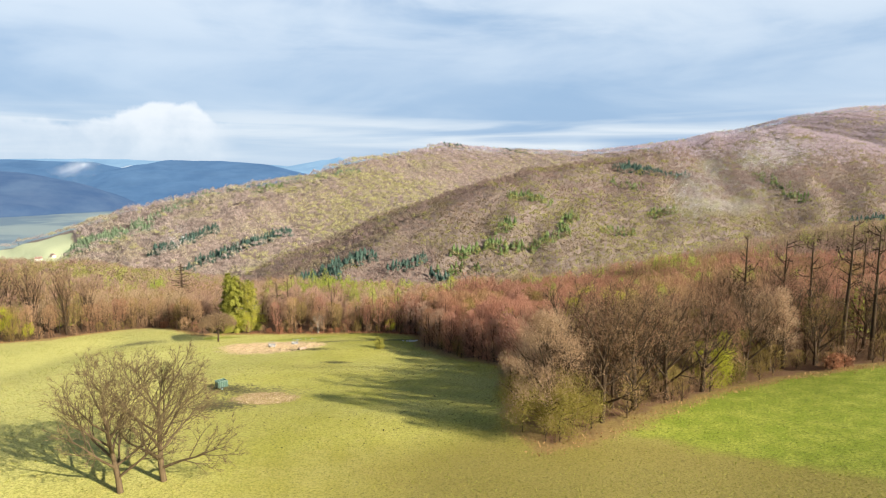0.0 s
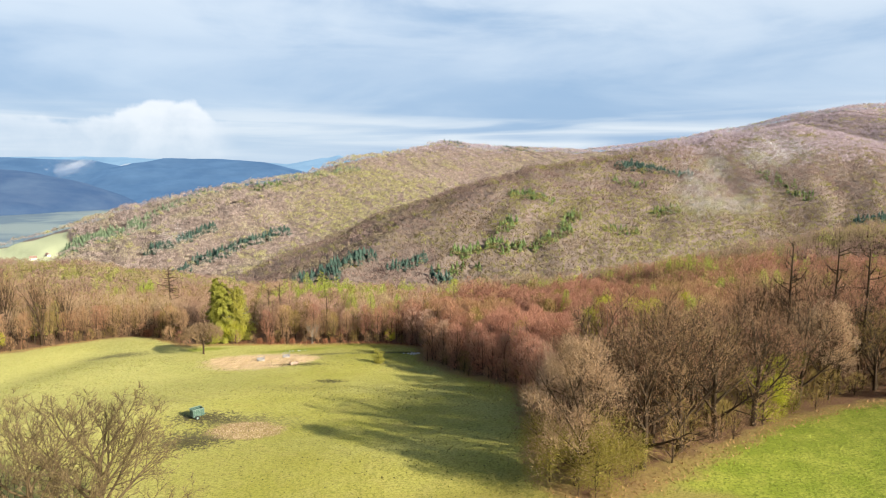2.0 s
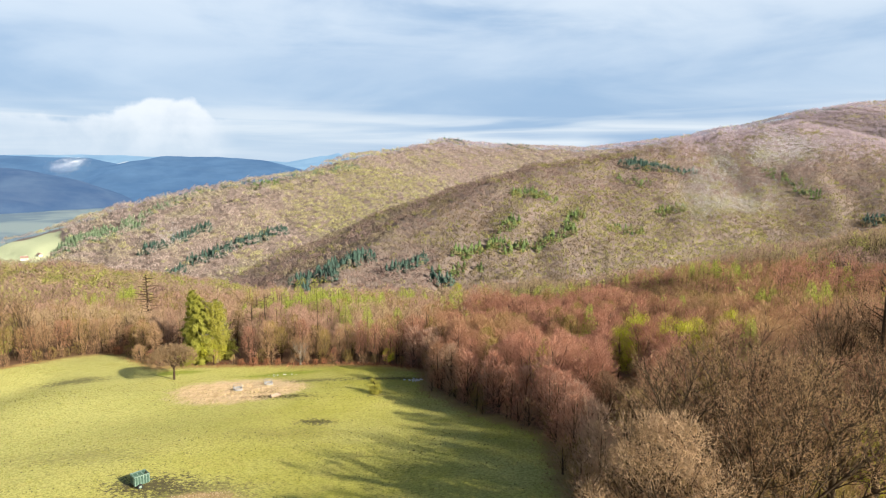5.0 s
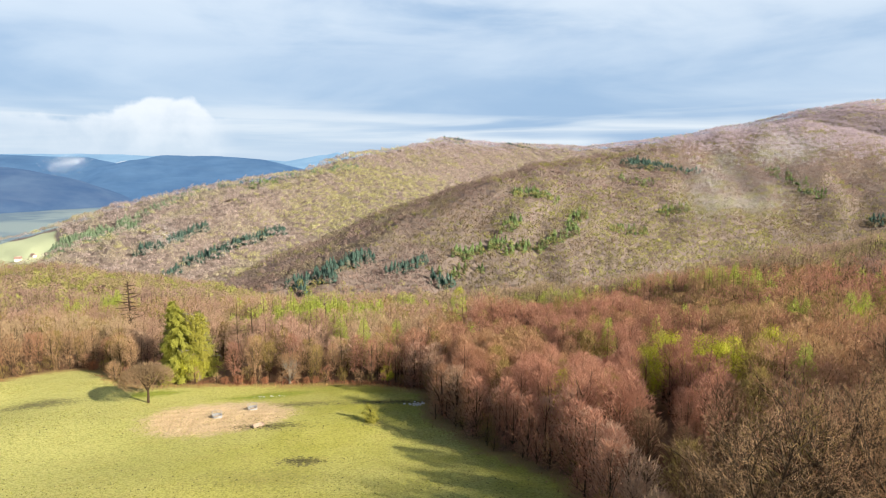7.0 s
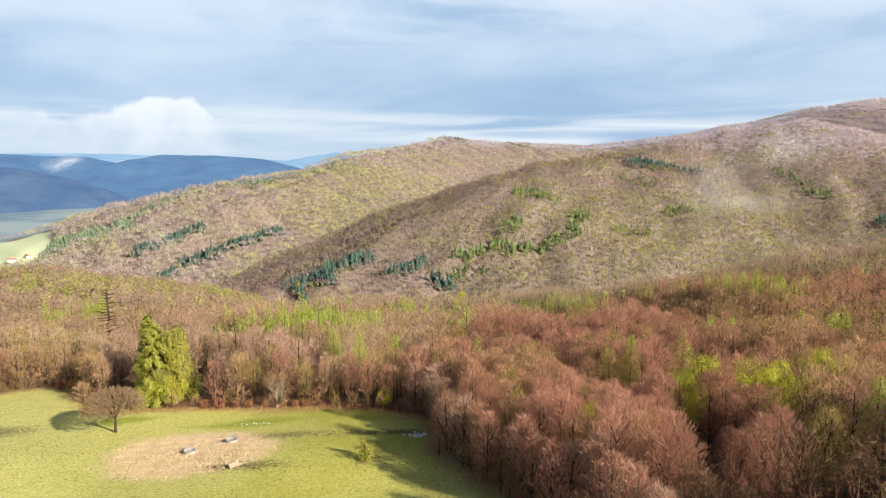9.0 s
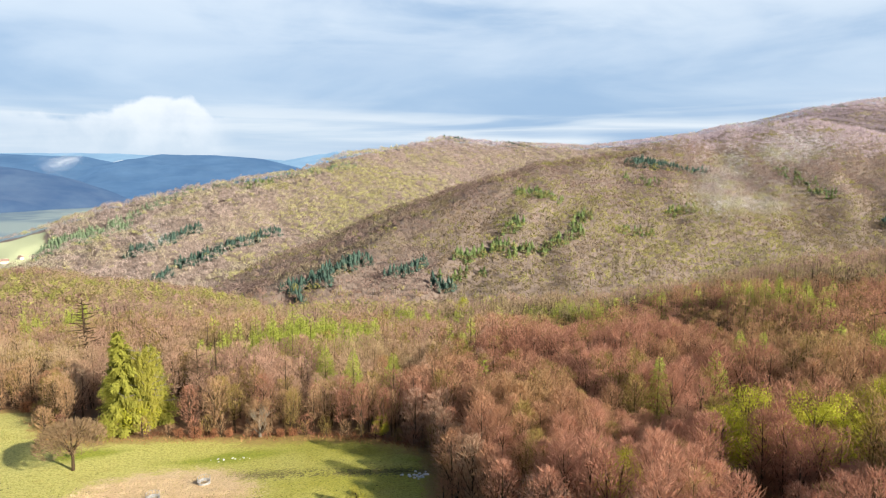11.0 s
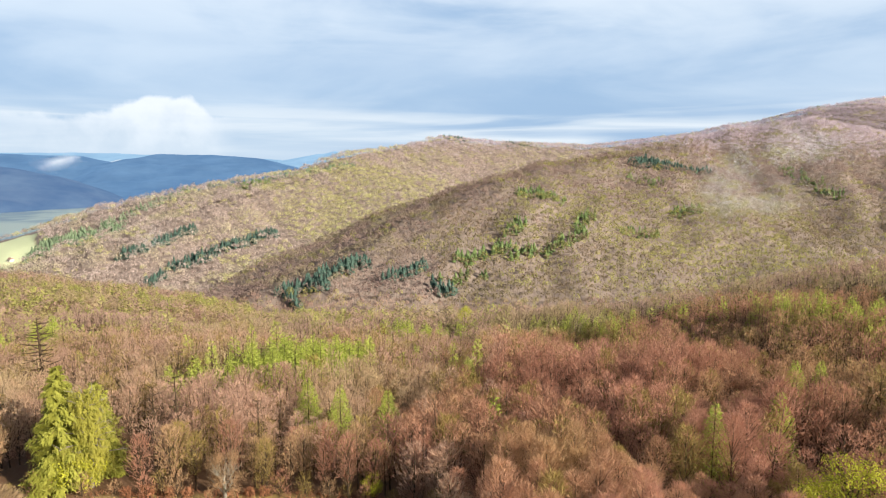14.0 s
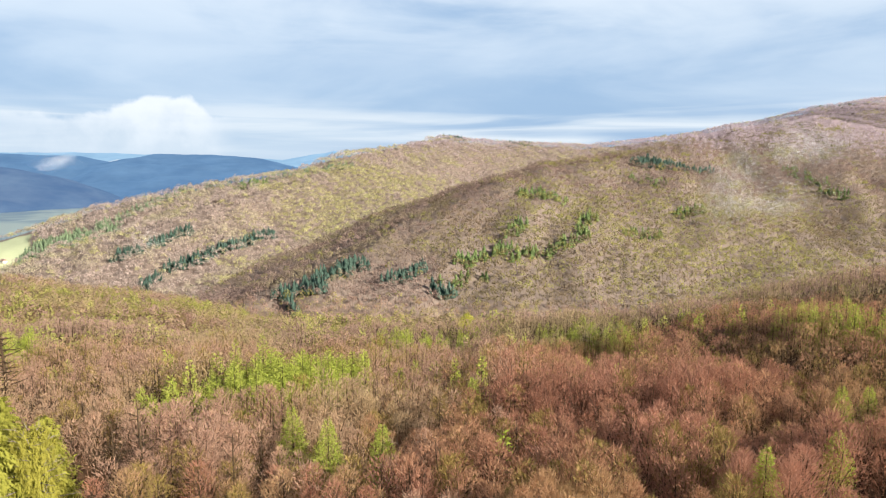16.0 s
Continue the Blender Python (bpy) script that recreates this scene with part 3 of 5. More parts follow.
def build_ground():
    ang = np.concatenate([np.linspace(-46, 46, 220), np.linspace(46, 314, 92)[1:-1]]) * math.pi / 180
    rad = np.concatenate([[0.02], np.geomspace(6, 4700, 150)])
    A, R = np.meshgrid(ang, rad)
    X, Y = R * np.sin(A), R * np.cos(A) - 4.0
    Z = land(X, Y)
    Z = Z - np.clip((R - 2200) / 2500, 0, 1) * 20
    n = len(ang)
    i, j = np.meshgrid(np.arange(len(rad) - 1), np.arange(n), indexing="ij")
    a, b, c, d = i * n + j, i * n + (j + 1) % n, (i + 1) * n + (j + 1) % n, (i + 1) * n + j
    t = np.concatenate([np.stack([a, d, c], -1).reshape(-1, 3), np.stack([a, c, b], -1).reshape(-1, 3)])
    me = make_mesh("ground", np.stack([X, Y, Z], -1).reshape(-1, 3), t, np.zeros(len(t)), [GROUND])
    me.polygons.foreach_set("use_smooth", np.ones(len(t), bool))
    litter = np.clip(0.35 + edge_distance(MEADOW, X, Y) / 10, 0, 1)
    litter = np.minimum(litter, np.clip(0.5 + edge_distance(MEADOW_FAR, X, Y) / 20, 0, 1))
    lush = np.clip(0.5 + np.minimum((X - 24.4) * 0.61 + (Y - 64) * 0.79 - 2.5, X - 21) / 13, 0, 1)
    lush = np.maximum(lush, np.clip(0.75 - np.abs(Y - 157.5 + 0.10 * (X + 25)) / 9, 0, 0.75) * (np.abs(X + 25) < 30))
    me.attributes.new("litter", "FLOAT", "POINT").data.foreach_set("value", litter.astype(np.float32).ravel())
    me.attributes.new("lush", "FLOAT", "POINT").data.foreach_set("value", lush.astype(np.float32).ravel())
    tagged(new("ground", me), "yellow-green grass meadow and brown leaf-littered forest floor", "ground", kind="structure")


build_ground()

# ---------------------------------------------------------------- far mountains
# Nearly black slopes; a blue emission stands in for the haze before them.
def glowing_hills(name, haze, glow):
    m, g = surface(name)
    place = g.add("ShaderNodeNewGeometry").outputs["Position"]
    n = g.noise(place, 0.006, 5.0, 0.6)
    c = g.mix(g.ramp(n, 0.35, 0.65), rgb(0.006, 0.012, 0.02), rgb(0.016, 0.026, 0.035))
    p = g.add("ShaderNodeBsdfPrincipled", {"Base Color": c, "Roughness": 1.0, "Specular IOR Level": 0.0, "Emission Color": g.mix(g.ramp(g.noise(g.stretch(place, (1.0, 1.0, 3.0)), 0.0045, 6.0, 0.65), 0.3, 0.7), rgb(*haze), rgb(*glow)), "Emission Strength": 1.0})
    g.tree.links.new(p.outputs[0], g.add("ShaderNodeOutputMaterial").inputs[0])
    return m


def mountain(name, crest, slope, depth, seed, mat, label):
    xs = [c[0] for c in crest]
    U, D = np.meshgrid(np.linspace(min(xs), max(xs), 130), np.linspace(-depth, depth * 0.4, 44))
    cy, cz = np.interp(U, xs, [c[1] for c in crest]), np.interp(U, xs, [c[2] for c in crest])
    Z = cz - slope * (np.sqrt(D * D + 120.0 ** 2) - 120) + (14 * swell(U, D, 420, seed) + 6 * swell(U, D, 150, seed + 1)) * np.clip(np.abs(D) / 250, 0.25, 1)
    n = U.shape[1]
    i, j = np.meshgrid(np.arange(U.shape[0] - 1), np.arange(n - 1), indexing="ij")
    a = i * n + j
    t = np.concatenate([np.stack([a, a + 1, a + n + 1], -1).reshape(-1, 3), np.stack([a, a + n + 1, a + n], -1).reshape(-1, 3)])
    me = make_mesh(name, np.stack([U, cy + D, Z], -1).reshape(-1, 3), t, np.zeros(len(t)), [mat])
    me.polygons.foreach_set("use_smooth", np.ones(len(t), bool))
    tagged(new(name, me), label, "mountain", kind="structure")


# Painted haze by distance: palest on the far ridge, dimmest on the near slope.
BLUE = glowing_hills("hazy_blue_forest", (0.050, 0.100, 0.185), (0.068, 0.130, 0.225))
PALE = glowing_hills("far_hazy_blue_rock", (0.13, 0.22, 0.32), (0.17, 0.27, 0.37))
DUSK = glowing_hills("shaded_blue_forest", (0.038, 0.074, 0.150), (0.068, 0.104, 0.175))
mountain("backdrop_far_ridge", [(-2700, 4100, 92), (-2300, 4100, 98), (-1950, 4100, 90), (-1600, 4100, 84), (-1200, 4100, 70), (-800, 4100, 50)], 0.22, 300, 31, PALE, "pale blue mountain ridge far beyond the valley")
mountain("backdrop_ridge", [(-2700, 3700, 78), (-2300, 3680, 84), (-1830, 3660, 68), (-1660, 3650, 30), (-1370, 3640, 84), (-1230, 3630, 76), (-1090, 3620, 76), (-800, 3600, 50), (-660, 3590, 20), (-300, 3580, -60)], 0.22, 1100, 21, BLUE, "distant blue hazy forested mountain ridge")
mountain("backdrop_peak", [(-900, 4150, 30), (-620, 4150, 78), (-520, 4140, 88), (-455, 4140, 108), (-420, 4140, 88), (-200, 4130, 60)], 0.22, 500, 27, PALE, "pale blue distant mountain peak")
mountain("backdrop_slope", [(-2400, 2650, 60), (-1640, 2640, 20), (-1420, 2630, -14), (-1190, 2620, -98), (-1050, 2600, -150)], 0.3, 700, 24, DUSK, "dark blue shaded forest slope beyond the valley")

# ---------------------------------------------------------------- woods
def wedge(x, y, extra=25):
    """Only what can come into view along the flight."""
    return np.abs(x - 0.06 * y) < 0.76 * y + extra


def belt(x, y, ax, ay, bx, by, half):
    """Inside a strip of that half width from a to b."""
    dx, dy = bx - ax, by - ay
    k = np.clip(((x - ax) * dx + (y - ay) * dy) / (dx * dx + dy * dy + 1e-6), 0, 1)
    return np.hypot(x - ax - k * dx, y - ay - k * dy) < half


BROOM_FINE = [broom_tree(90 + i, 10, 2200, 2.5, 0.058, 0.10, 0.058) for i in range(6)]
BROOM_NEAR = [broom_tree(100 + i, 10, 600, 2.6, 0.10, 0.14, 0.06) for i in range(6)]
BROOM_MID = [broom_tree(120 + i, 10, 210, 2.6, 0.135, 0.25, 0.06) for i in range(6)]
BROOM_OFF = [broom_tree(130 + i, 10, 80, 2.7, 0.19, 0.4, 0.065) for i in range(6)]
LARCH_MID = [plume_tree(200 + i, 11.5, 2.6, 420) for i in range(4)]
LARCH_FAR = [plume_tree(210 + i, 10.6, 2.8, 130) for i in range(4)]
SLOPE_TREE = [hill_tree(180 + i, 10, 2.7, 46, 0.46) for i in range(8)]
HILL_TREE = [hill_tree(160 + i, 10, 3.1, 23, 0.76) for i in range(8)]
SPIRE = [spire_tree(250 + i, 11.0, 3.4, 5, 6, 14) for i in range(6)]


def billow(x, y, size, seed):
    """Distance to the nearest of many scattered centres, in parts of their spacing."""
    r = np.random.RandomState(seed).uniform(-0.36, 0.36, (2, 97, 97))
    i, j, best = np.floor(x / size).astype(int), np.floor(y / size).astype(int), np.full(np.shape(x), 9.0)
    for a in (-1, 0, 1):
        for b in (-1, 0, 1):
            cx, cy = (i + a + 0.5 + r[0, (i + a) % 97, (j + b) % 97]) * size, (j + b + 0.5 + r[1, (i + a) % 97, (j + b) % 97]) * size
            best = np.minimum(best, np.hypot(x - cx, y - cy) / size)
    return best


def canopy(x, y):
    """Rounded swells and dips of the young wood's canopy."""
    return np.clip(1.14 - 0.75 * billow(x, y, 15.0, 31) ** 2 + 0.10 * swell(x, y, 60, 33), 0.66, 1.28)


# larch groves in the middle distance: strips (x, y) to (x, y), half width, share of larches
GROVES = ((-44, 209, -39, 211, 5, 0.95), (-38, 211, -31, 222, 5, 0.95), (-31, 222, -24, 236, 7, 0.98), (-29, 213, -15, 239, 6, 0.98), (-113, 272, -121, 299, 3, 0.8), (-126, 272, -125, 280, 3, 0.8), (-7, 298, 21, 307, 5, 0.7),
          (53, 310, 65, 294, 6, 0.6), (104, 256, 104, 240, 5, 0.5), (105, 236, 109, 224, 5, 0.5), (91, 290, 95, 290, 4, 0.5), (95, 268, 99, 267, 4, 0.5), (65, 282, 70, 272, 3, 0.6), (106, 248, 118, 232, 4, 0.5),
          (-221, 493, -193, 522, 8, 0.5), (-216, 405, -223, 476, 7, 0.4), (-166, 465, -133, 521, 6, 0.5), (-133, 521, -91, 608, 8, 0.5), (-51, 407, -7, 408, 9, 0.5), (20, 340, 40, 345, 5, 0.5))


def in_groves(x, y, grow=0.0, least=0.0):
    """The share of larches at each point, in groves of at least that share."""
    out = np.zeros(len(x))
    for ax, ay, bx, by, half, share in GROVES:
        if share >= least:
            out = np.maximum(out, belt(x, y, ax, ay, bx, by, half + grow) * share)
    return out


# single trees that rise from the wood (x, y, size): no beech grows over them
SPRING_SPOTS = ((38.4, 139.0, 1.25), (41.4, 138.4, 1.5), (47.2, 134.6, 1.5), (51.4, 135.6, 1.35), (21.2, 127.0, 1.15), (61, 140.5, 1.4), (-5.2, 164.0, 0.5), (24.3, 342, 1.7), (-106, 162.5, 1.15), (-111, 163, 1.25), (-101.5, 164.5, 0.6), (95, 165, 1.1))
LARCH_SPOTS = ((-17, 186, 1.08), (-11, 180, 1.05), (-3.4, 177, 1.02), (38.7, 159, 1.0), (50.5, 164, 1.0), (50.3, 117, 1.05), (84, 170, 0.95), (92, 164, 1.05), (97, 166, 1.0), (66, 184, 0.95), (72, 186, 0.9), (12, 207, 0.9), (88, 172, 0.9))


def clear_of_singles(x, y):
    ok = np.ones(len(x), bool)
    for px, py, size in LARCH_SPOTS:
        ok &= np.hypot(x - px, y - py) > 1.5 * size
    for px, py, size in SPRING_SPOTS:
        ok &= np.hypot(x - px, y - py) > 2.0 * size
        ok &= np.hypot(x - px * (1 - 4.0 / py), y - py + 4.0) > 1.2 * size
    return ok


def mixed_wood(x, y, shapes, seed, olive, spring, label):
    """Beech with a share of olive-budding and of fresh green trees in drifts."""
    rs = np.random.RandomState(seed)
    drift = 0.5 + 0.5 * swell(x, y, 70, 41)
    dice = rs.uniform(0, 1, len(x))
    green = dice < spring * np.clip(2 * drift - 0.6, 0.05, 1.4) * np.where((x < -30) & (y > 300), 1.6, 1.0)
    dull = ~green & (dice < spring + olive * (0.4 + drift) * np.where((x < -30) & (y > 260), 1.15, 1.0))
    red = ~green & ~dull
    h = canopy(x, y)
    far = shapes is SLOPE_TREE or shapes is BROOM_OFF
    pale = red & (rs.normal(size=len(x)) * 9 < 0.35 * (y - 150) - (x + 12)) & (y > 160)
    pale &= not far
    # dark: beeches behind the corner wood, deep shade painted with darker twigs
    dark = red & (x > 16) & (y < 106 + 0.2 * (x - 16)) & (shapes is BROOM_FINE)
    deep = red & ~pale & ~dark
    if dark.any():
        woods("dark_wood", x[dark], y[dark], shapes, h[dark] * 0.92, [BARK, TWIG_DARK], "bare trees behind the corner wood, its shade put into dark brown twigs", seed + 6)
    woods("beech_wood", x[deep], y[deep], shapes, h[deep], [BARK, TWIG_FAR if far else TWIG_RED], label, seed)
    if pale.any() and not far:
        woods("beech_wood", x[pale], y[pale], shapes, h[pale], [BARK, TWIG_MAUVE], "paler mauve-tan young beeches downhill", seed + 5)
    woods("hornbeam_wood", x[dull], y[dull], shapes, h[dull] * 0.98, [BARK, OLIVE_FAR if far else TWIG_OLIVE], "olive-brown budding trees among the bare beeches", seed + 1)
    if spring > 0:
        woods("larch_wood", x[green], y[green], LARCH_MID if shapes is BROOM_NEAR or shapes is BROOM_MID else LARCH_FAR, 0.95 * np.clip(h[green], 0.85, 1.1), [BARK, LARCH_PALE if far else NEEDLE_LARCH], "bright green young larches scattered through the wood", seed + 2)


x, y = spread_points(-330, 330, 62, 345, 3.3, 1)
edge = edge_distance(MEADOW, x, y)
old_wood = (x > 10) & (y < np.minimum(79 + 0.75 * (x - 13), 99 + 0.05 * (x - 15))) & (x < 140)
keep = (edge > 5.5) & wedge(x, y) & ~old_wood & (in_groves(x, y, 1.5, 0.7) == 0) & clear_of_singles(x, y)
keep &= ~((x > -60) & (x < -39) & (y < 190))
keep &= ~belt(x, y, 36, 131, 30, 108, 2.6) & ~belt(x, y, 39, 113, 48, 105, 3.2) & ~belt(x, y, 30, 152, 62, 160, 2.0) & ~belt(x, y, 64, 128, 80, 138, 2.2) & ~belt(x, y, 19, 106, 29, 97, 2.4) & ~belt(x, y, 29, 97, 42, 104, 2.0)
keep &= ~((x > 17) & (x < 56) & (y < 106 + 0.2 * (x - 16)) & (np.random.RandomState(5).uniform(size=len(x)) < 0.5))
x, y = x[keep], y[keep]
reach = np.maximum(np.abs(x) / 0.73, y - 99)
fine, near, mid, off = reach < 62, (reach >= 62) & (reach < 112), (reach >= 112) & (reach < 190), reach >= 190
mixed_wood(x[fine], y[fine], BROOM_FINE, 2, 0.15, 0.0, "dense young beech wood with red-brown budding twigs")
mixed_wood(x[near], y[near], BROOM_NEAR, 12, 0.17, 0.012, "dense young beech wood with red-brown budding twigs")
mixed_wood(x[mid], y[mid], BROOM_MID, 22, 0.20, 0.05, "red-brown bare beech wood rolling downhill")
mixed_wood(x[off], y[off], BROOM_OFF, 42, 0.18, 0.08, "red-brown bare beech wood on the lower slope")
x, y = spread_points(-620, 520, 345, 690, 5.7, 4)
keep = wedge(x, y) & (land(x, y) > -121) & (y < 640)
mixed_wood(x[keep], y[keep], SLOPE_TREE, 32, 0.25, 0.16, "bare beech wood rolling down towards the valley")

# larch groves in the middle distance
x, y = spread_points(-240, 160, 185, 620, 2.9, 14)
grove = np.random.RandomState(16).uniform(size=len(x)) < in_groves(x, y)
size = np.random.RandomState(17).uniform(0.75, 1.12, len(x))
vivid = grove & (y < 320)
size = np.where(x > 0, 0.92 * size, size)
dull = grove & ~vivid
woods("larch_grove", x[vivid], y[vivid], [plume_tree(240 + i, 13.0, 2.7, 1000) for i in range(5)], size[vivid], [BARK, NEEDLE_LARCH], "grove of bright yellow-green young larches", 15)
woods("larch_grove", x[dull], y[dull], [plume_tree(246 + i, 10.4, 2.9, 150) for i in range(5)], size[dull], [BARK, LARCH_PALE], "soft yellow-green larches standing among the beeches", 25)

# hillsides: strips of conifers, then beech with drifts of budding trees
SPRUCES = ((-116, 661, -89, 667, 11), (-89, 667, -48, 713, 11), (-99, 660, -79, 654, 8), (-104, 642, -98, 626, 5), (-18, 675, -1, 688, 7), (-1, 688, 14, 707, 7), (24, 664, 44, 666, 6), (380, 1074, 426, 1076, 20), (426, 1064, 493, 1072, 9),
           (-354, 857, -331, 869, 9), (-321, 887, -290, 935, 9), (-295, 792, -288, 814, 7), (-285, 838, -238, 884, 8), (-238, 884, -184, 943, 8), (653, 855, 696, 855, 12), (256, 1611, 309, 1606, 8), (100, 1625, 140, 1612, 9))
SAGES = ((-497, 893, -471, 932, 30, 0.9), (-471, 932, -450, 950, 32, 0.9), (-450, 950, -419, 977, 26, 0.75), (-428, 988, -366, 1146, 15, 0.35), (-366, 1146, -300, 1195, 12, 0.3), (-228, 1219, -108, 1270, 16, 0.5), (999, 1579, 1076, 1554, 12, 0.5))
LARCHES = ((55, 720, 107, 750, 9, 0.8), (117, 734, 167, 758, 10, 0.6), (167, 758, 209, 792, 10, 0.5), (162, 906, 202, 892, 17, 0.6), (115, 778, 136, 803, 12, 0.5), (205, 802, 233, 849, 11, 0.5), (364, 884, 392, 894, 12, 0.6),
           (628, 1070, 627, 986, 14, 0.35), (627, 986, 634, 944, 14, 0.35), (36, 683, 75, 694, 8, 0.35), (-281, 1146, -242, 1189, 12, 0.5), (268, 822, 306, 823, 10, 0.4), (351, 1010, 376, 982, 12, 0.35))
def stands(strips, x, y, dice, grow=0.0):
    """Which points lie in a strip, thinned to its share."""
    out = np.zeros(len(x), bool)
    for ax, ay, bx, by, half, *share in strips:
        out |= belt(x, y, ax, ay, bx, by, half * (0.75 + 0.25 * swell(x, y, 25, 77)) + grow) & (dice < (share[0] if share else 0.95))
    return out


def on_hills(x, y):
    ok = wedge(x, y, 5) & (land(x, y) > -120) & (edge_distance(MEADOW_FAR, x, y) > 4)
    return ok & (y < np.interp(x, [c[0] for c in RIDGE_FAR], [c[1] for c in RIDGE_FAR]) + 22)


x, y = spread_points(-760, 1500, 620, 1720, 4.3, 26)
near_strip = stands(SPRUCES + SAGES + LARCHES, x, y, np.zeros(len(x)), 2)
x, y = x[near_strip], y[near_strip]
ok = on_hills(x, y)
x, y = x[ok], y[ok]
rs = np.random.RandomState(62)
dice, size = rs.uniform(size=len(x)), rs.uniform(0.75, 1.2, len(x))
spruce = stands(SPRUCES, x, y, dice)
sage = stands(SAGES, x, y, dice) & ~spruce
larch = stands(LARCHES, x, y, 1.35 * dice, 3) & ~spruce & ~sage
for chosen, tall, mat, name, label, seed in ((sage, 0.9, NEEDLE_SAGE, "hillside_conifers", "sage-green conifers on the far hillside's rim", 19),
                                             (spruce, 1.1, NEEDLE_SPRUCE, "spruce_stand", "dark green spruce stands on the hillside", 9),
                                             (larch, 0.9, NEEDLE_HILL, "hillside_larch", "fresh green larch stands on the hillside", 10)):
    woods(name, x[chosen], y[chosen], SPIRE, tall * size[chosen], [BARK, mat], label, seed)

x, y = spread_points(-760, 1500, 640, 1720, 5.9, 6)
keep = on_hills(x, y)
x, y = x[keep], y[keep]
rs = np.random.RandomState(61)
drift = 0.22 * swell(x, y, 200, 71) + 0.30 * swell(x, y, 60, 73)
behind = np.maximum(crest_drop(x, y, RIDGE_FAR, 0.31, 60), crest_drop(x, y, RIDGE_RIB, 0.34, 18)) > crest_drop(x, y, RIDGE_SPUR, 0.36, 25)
# sunny: share of budding trees, raised to paint the far hill's sunlit flank
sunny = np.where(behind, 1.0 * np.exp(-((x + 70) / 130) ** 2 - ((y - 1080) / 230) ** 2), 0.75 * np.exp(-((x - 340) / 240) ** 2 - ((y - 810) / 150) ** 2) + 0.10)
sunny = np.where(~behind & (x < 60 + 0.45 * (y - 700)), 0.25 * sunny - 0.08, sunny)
dice = rs.uniform(size=len(x))
tree = ~stands(SPRUCES, x, y, 0 * x, -2) & ~stands(SAGES + LARCHES, x, y, dice, -2)
spring = (rs.uniform(size=len(x)) < np.clip(sunny + drift, 0.02, 0.8)) & tree
rest = tree & ~spring
mass = np.clip(1.2 - 0.6 * billow(x, y, 14.0, 37) ** 2, 0.7, 1.2) * rs.uniform(0.8, 1.2, len(x))
# high: trees on upper ground, which take the haze-tinted crowns
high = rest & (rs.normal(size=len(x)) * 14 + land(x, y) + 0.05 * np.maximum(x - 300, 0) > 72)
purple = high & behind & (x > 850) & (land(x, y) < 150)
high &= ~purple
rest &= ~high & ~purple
# oak: bare trees low on the spur, given the darker olive crowns
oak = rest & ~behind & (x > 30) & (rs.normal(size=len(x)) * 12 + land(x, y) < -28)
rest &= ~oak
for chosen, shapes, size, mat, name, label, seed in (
        (high, HILL_TREE, mass, HAZY_RIDGE_BEECH, "hillside_wood", "bare beech forest high on the ridge, paled mauve by painted haze", 27),
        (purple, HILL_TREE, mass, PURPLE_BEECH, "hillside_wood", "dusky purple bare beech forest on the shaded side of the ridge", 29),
        (rest & behind, HILL_TREE, mass, HAZY_HILL_BEECH, "hillside_wood", "bare beech forest covering the far hillside, haze put into its mauve-brown", 7),
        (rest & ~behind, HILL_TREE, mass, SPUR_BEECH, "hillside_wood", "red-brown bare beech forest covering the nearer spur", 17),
        (oak, HILL_TREE, mass, SPUR_OLIVE, "hillside_wood", "darker olive-brown bare forest at the foot of the spur", 37),
        (spring & behind, HILL_TREE, mass, HAZY_HILL_GREEN, "hillside_spring_wood", "yellow-green budding trees among the hillside beeches", 8),
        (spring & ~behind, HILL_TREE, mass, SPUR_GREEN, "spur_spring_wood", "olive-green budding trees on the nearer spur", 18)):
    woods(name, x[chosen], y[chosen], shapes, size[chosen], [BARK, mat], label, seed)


# ---------------------------------------------------------------- single trees
def split_tree(name, shape, wood, crown):
    """Trunk mesh and crown mesh of one shape."""
    v, t, m = shape
    out = []
    for k, (part_name, mat) in enumerate((("trunk", wood), ("crown", crown), ("branchwork", wood))):
        tri = t[m == k]
        if not len(tri):
            continue
        used, back = np.unique(tri, return_inverse=True)
        r = np.random.RandomState(len(used)).uniform(0.2, 0.8)
        out.append(make_mesh(f"{name}_{part_name}", v[used], back.reshape(-1, 3), np.zeros(len(tri)), [mat], np.full(len(used), r)))
    return out


def plant(name, meshes, x, y, scale, turn, label, category="tree", group="", wide=1.0):
    base = new(name)
    base.empty_display_size = 0.5
    base.matrix_world = pose(x, y, float(land(x, y)) - 0.05, 0, 0, turn) @ Matrix.Diagonal((scale * wide, scale * wide, scale, 1))
    for part_name, me in zip(("trunk", "crown", "branchwork"), meshes):
        ob = new(part_name, me)
        ob.parent = base
        if part_name != "trunk":
            tagged(ob, kind="stuff")
    return tagged(base, label, category, group)


rs = np.random.RandomState(77)

# two broad bare trees on the open grass
for seed, x, y, h in ((301, -27.8, 56.6, 14.6), (302, -24.6, 58.9, 14.4)):
    plant("bare_oak", split_tree("oak", bare_tree(seed, h, 1.12, 0.27, 5, 0.47, 14, True), BARK_OAK, TWIG_OAK), x, y, 1.0, seed * 40, "broad leafless oak with grey-brown twigs standing in grass", group="pair of bare oaks")


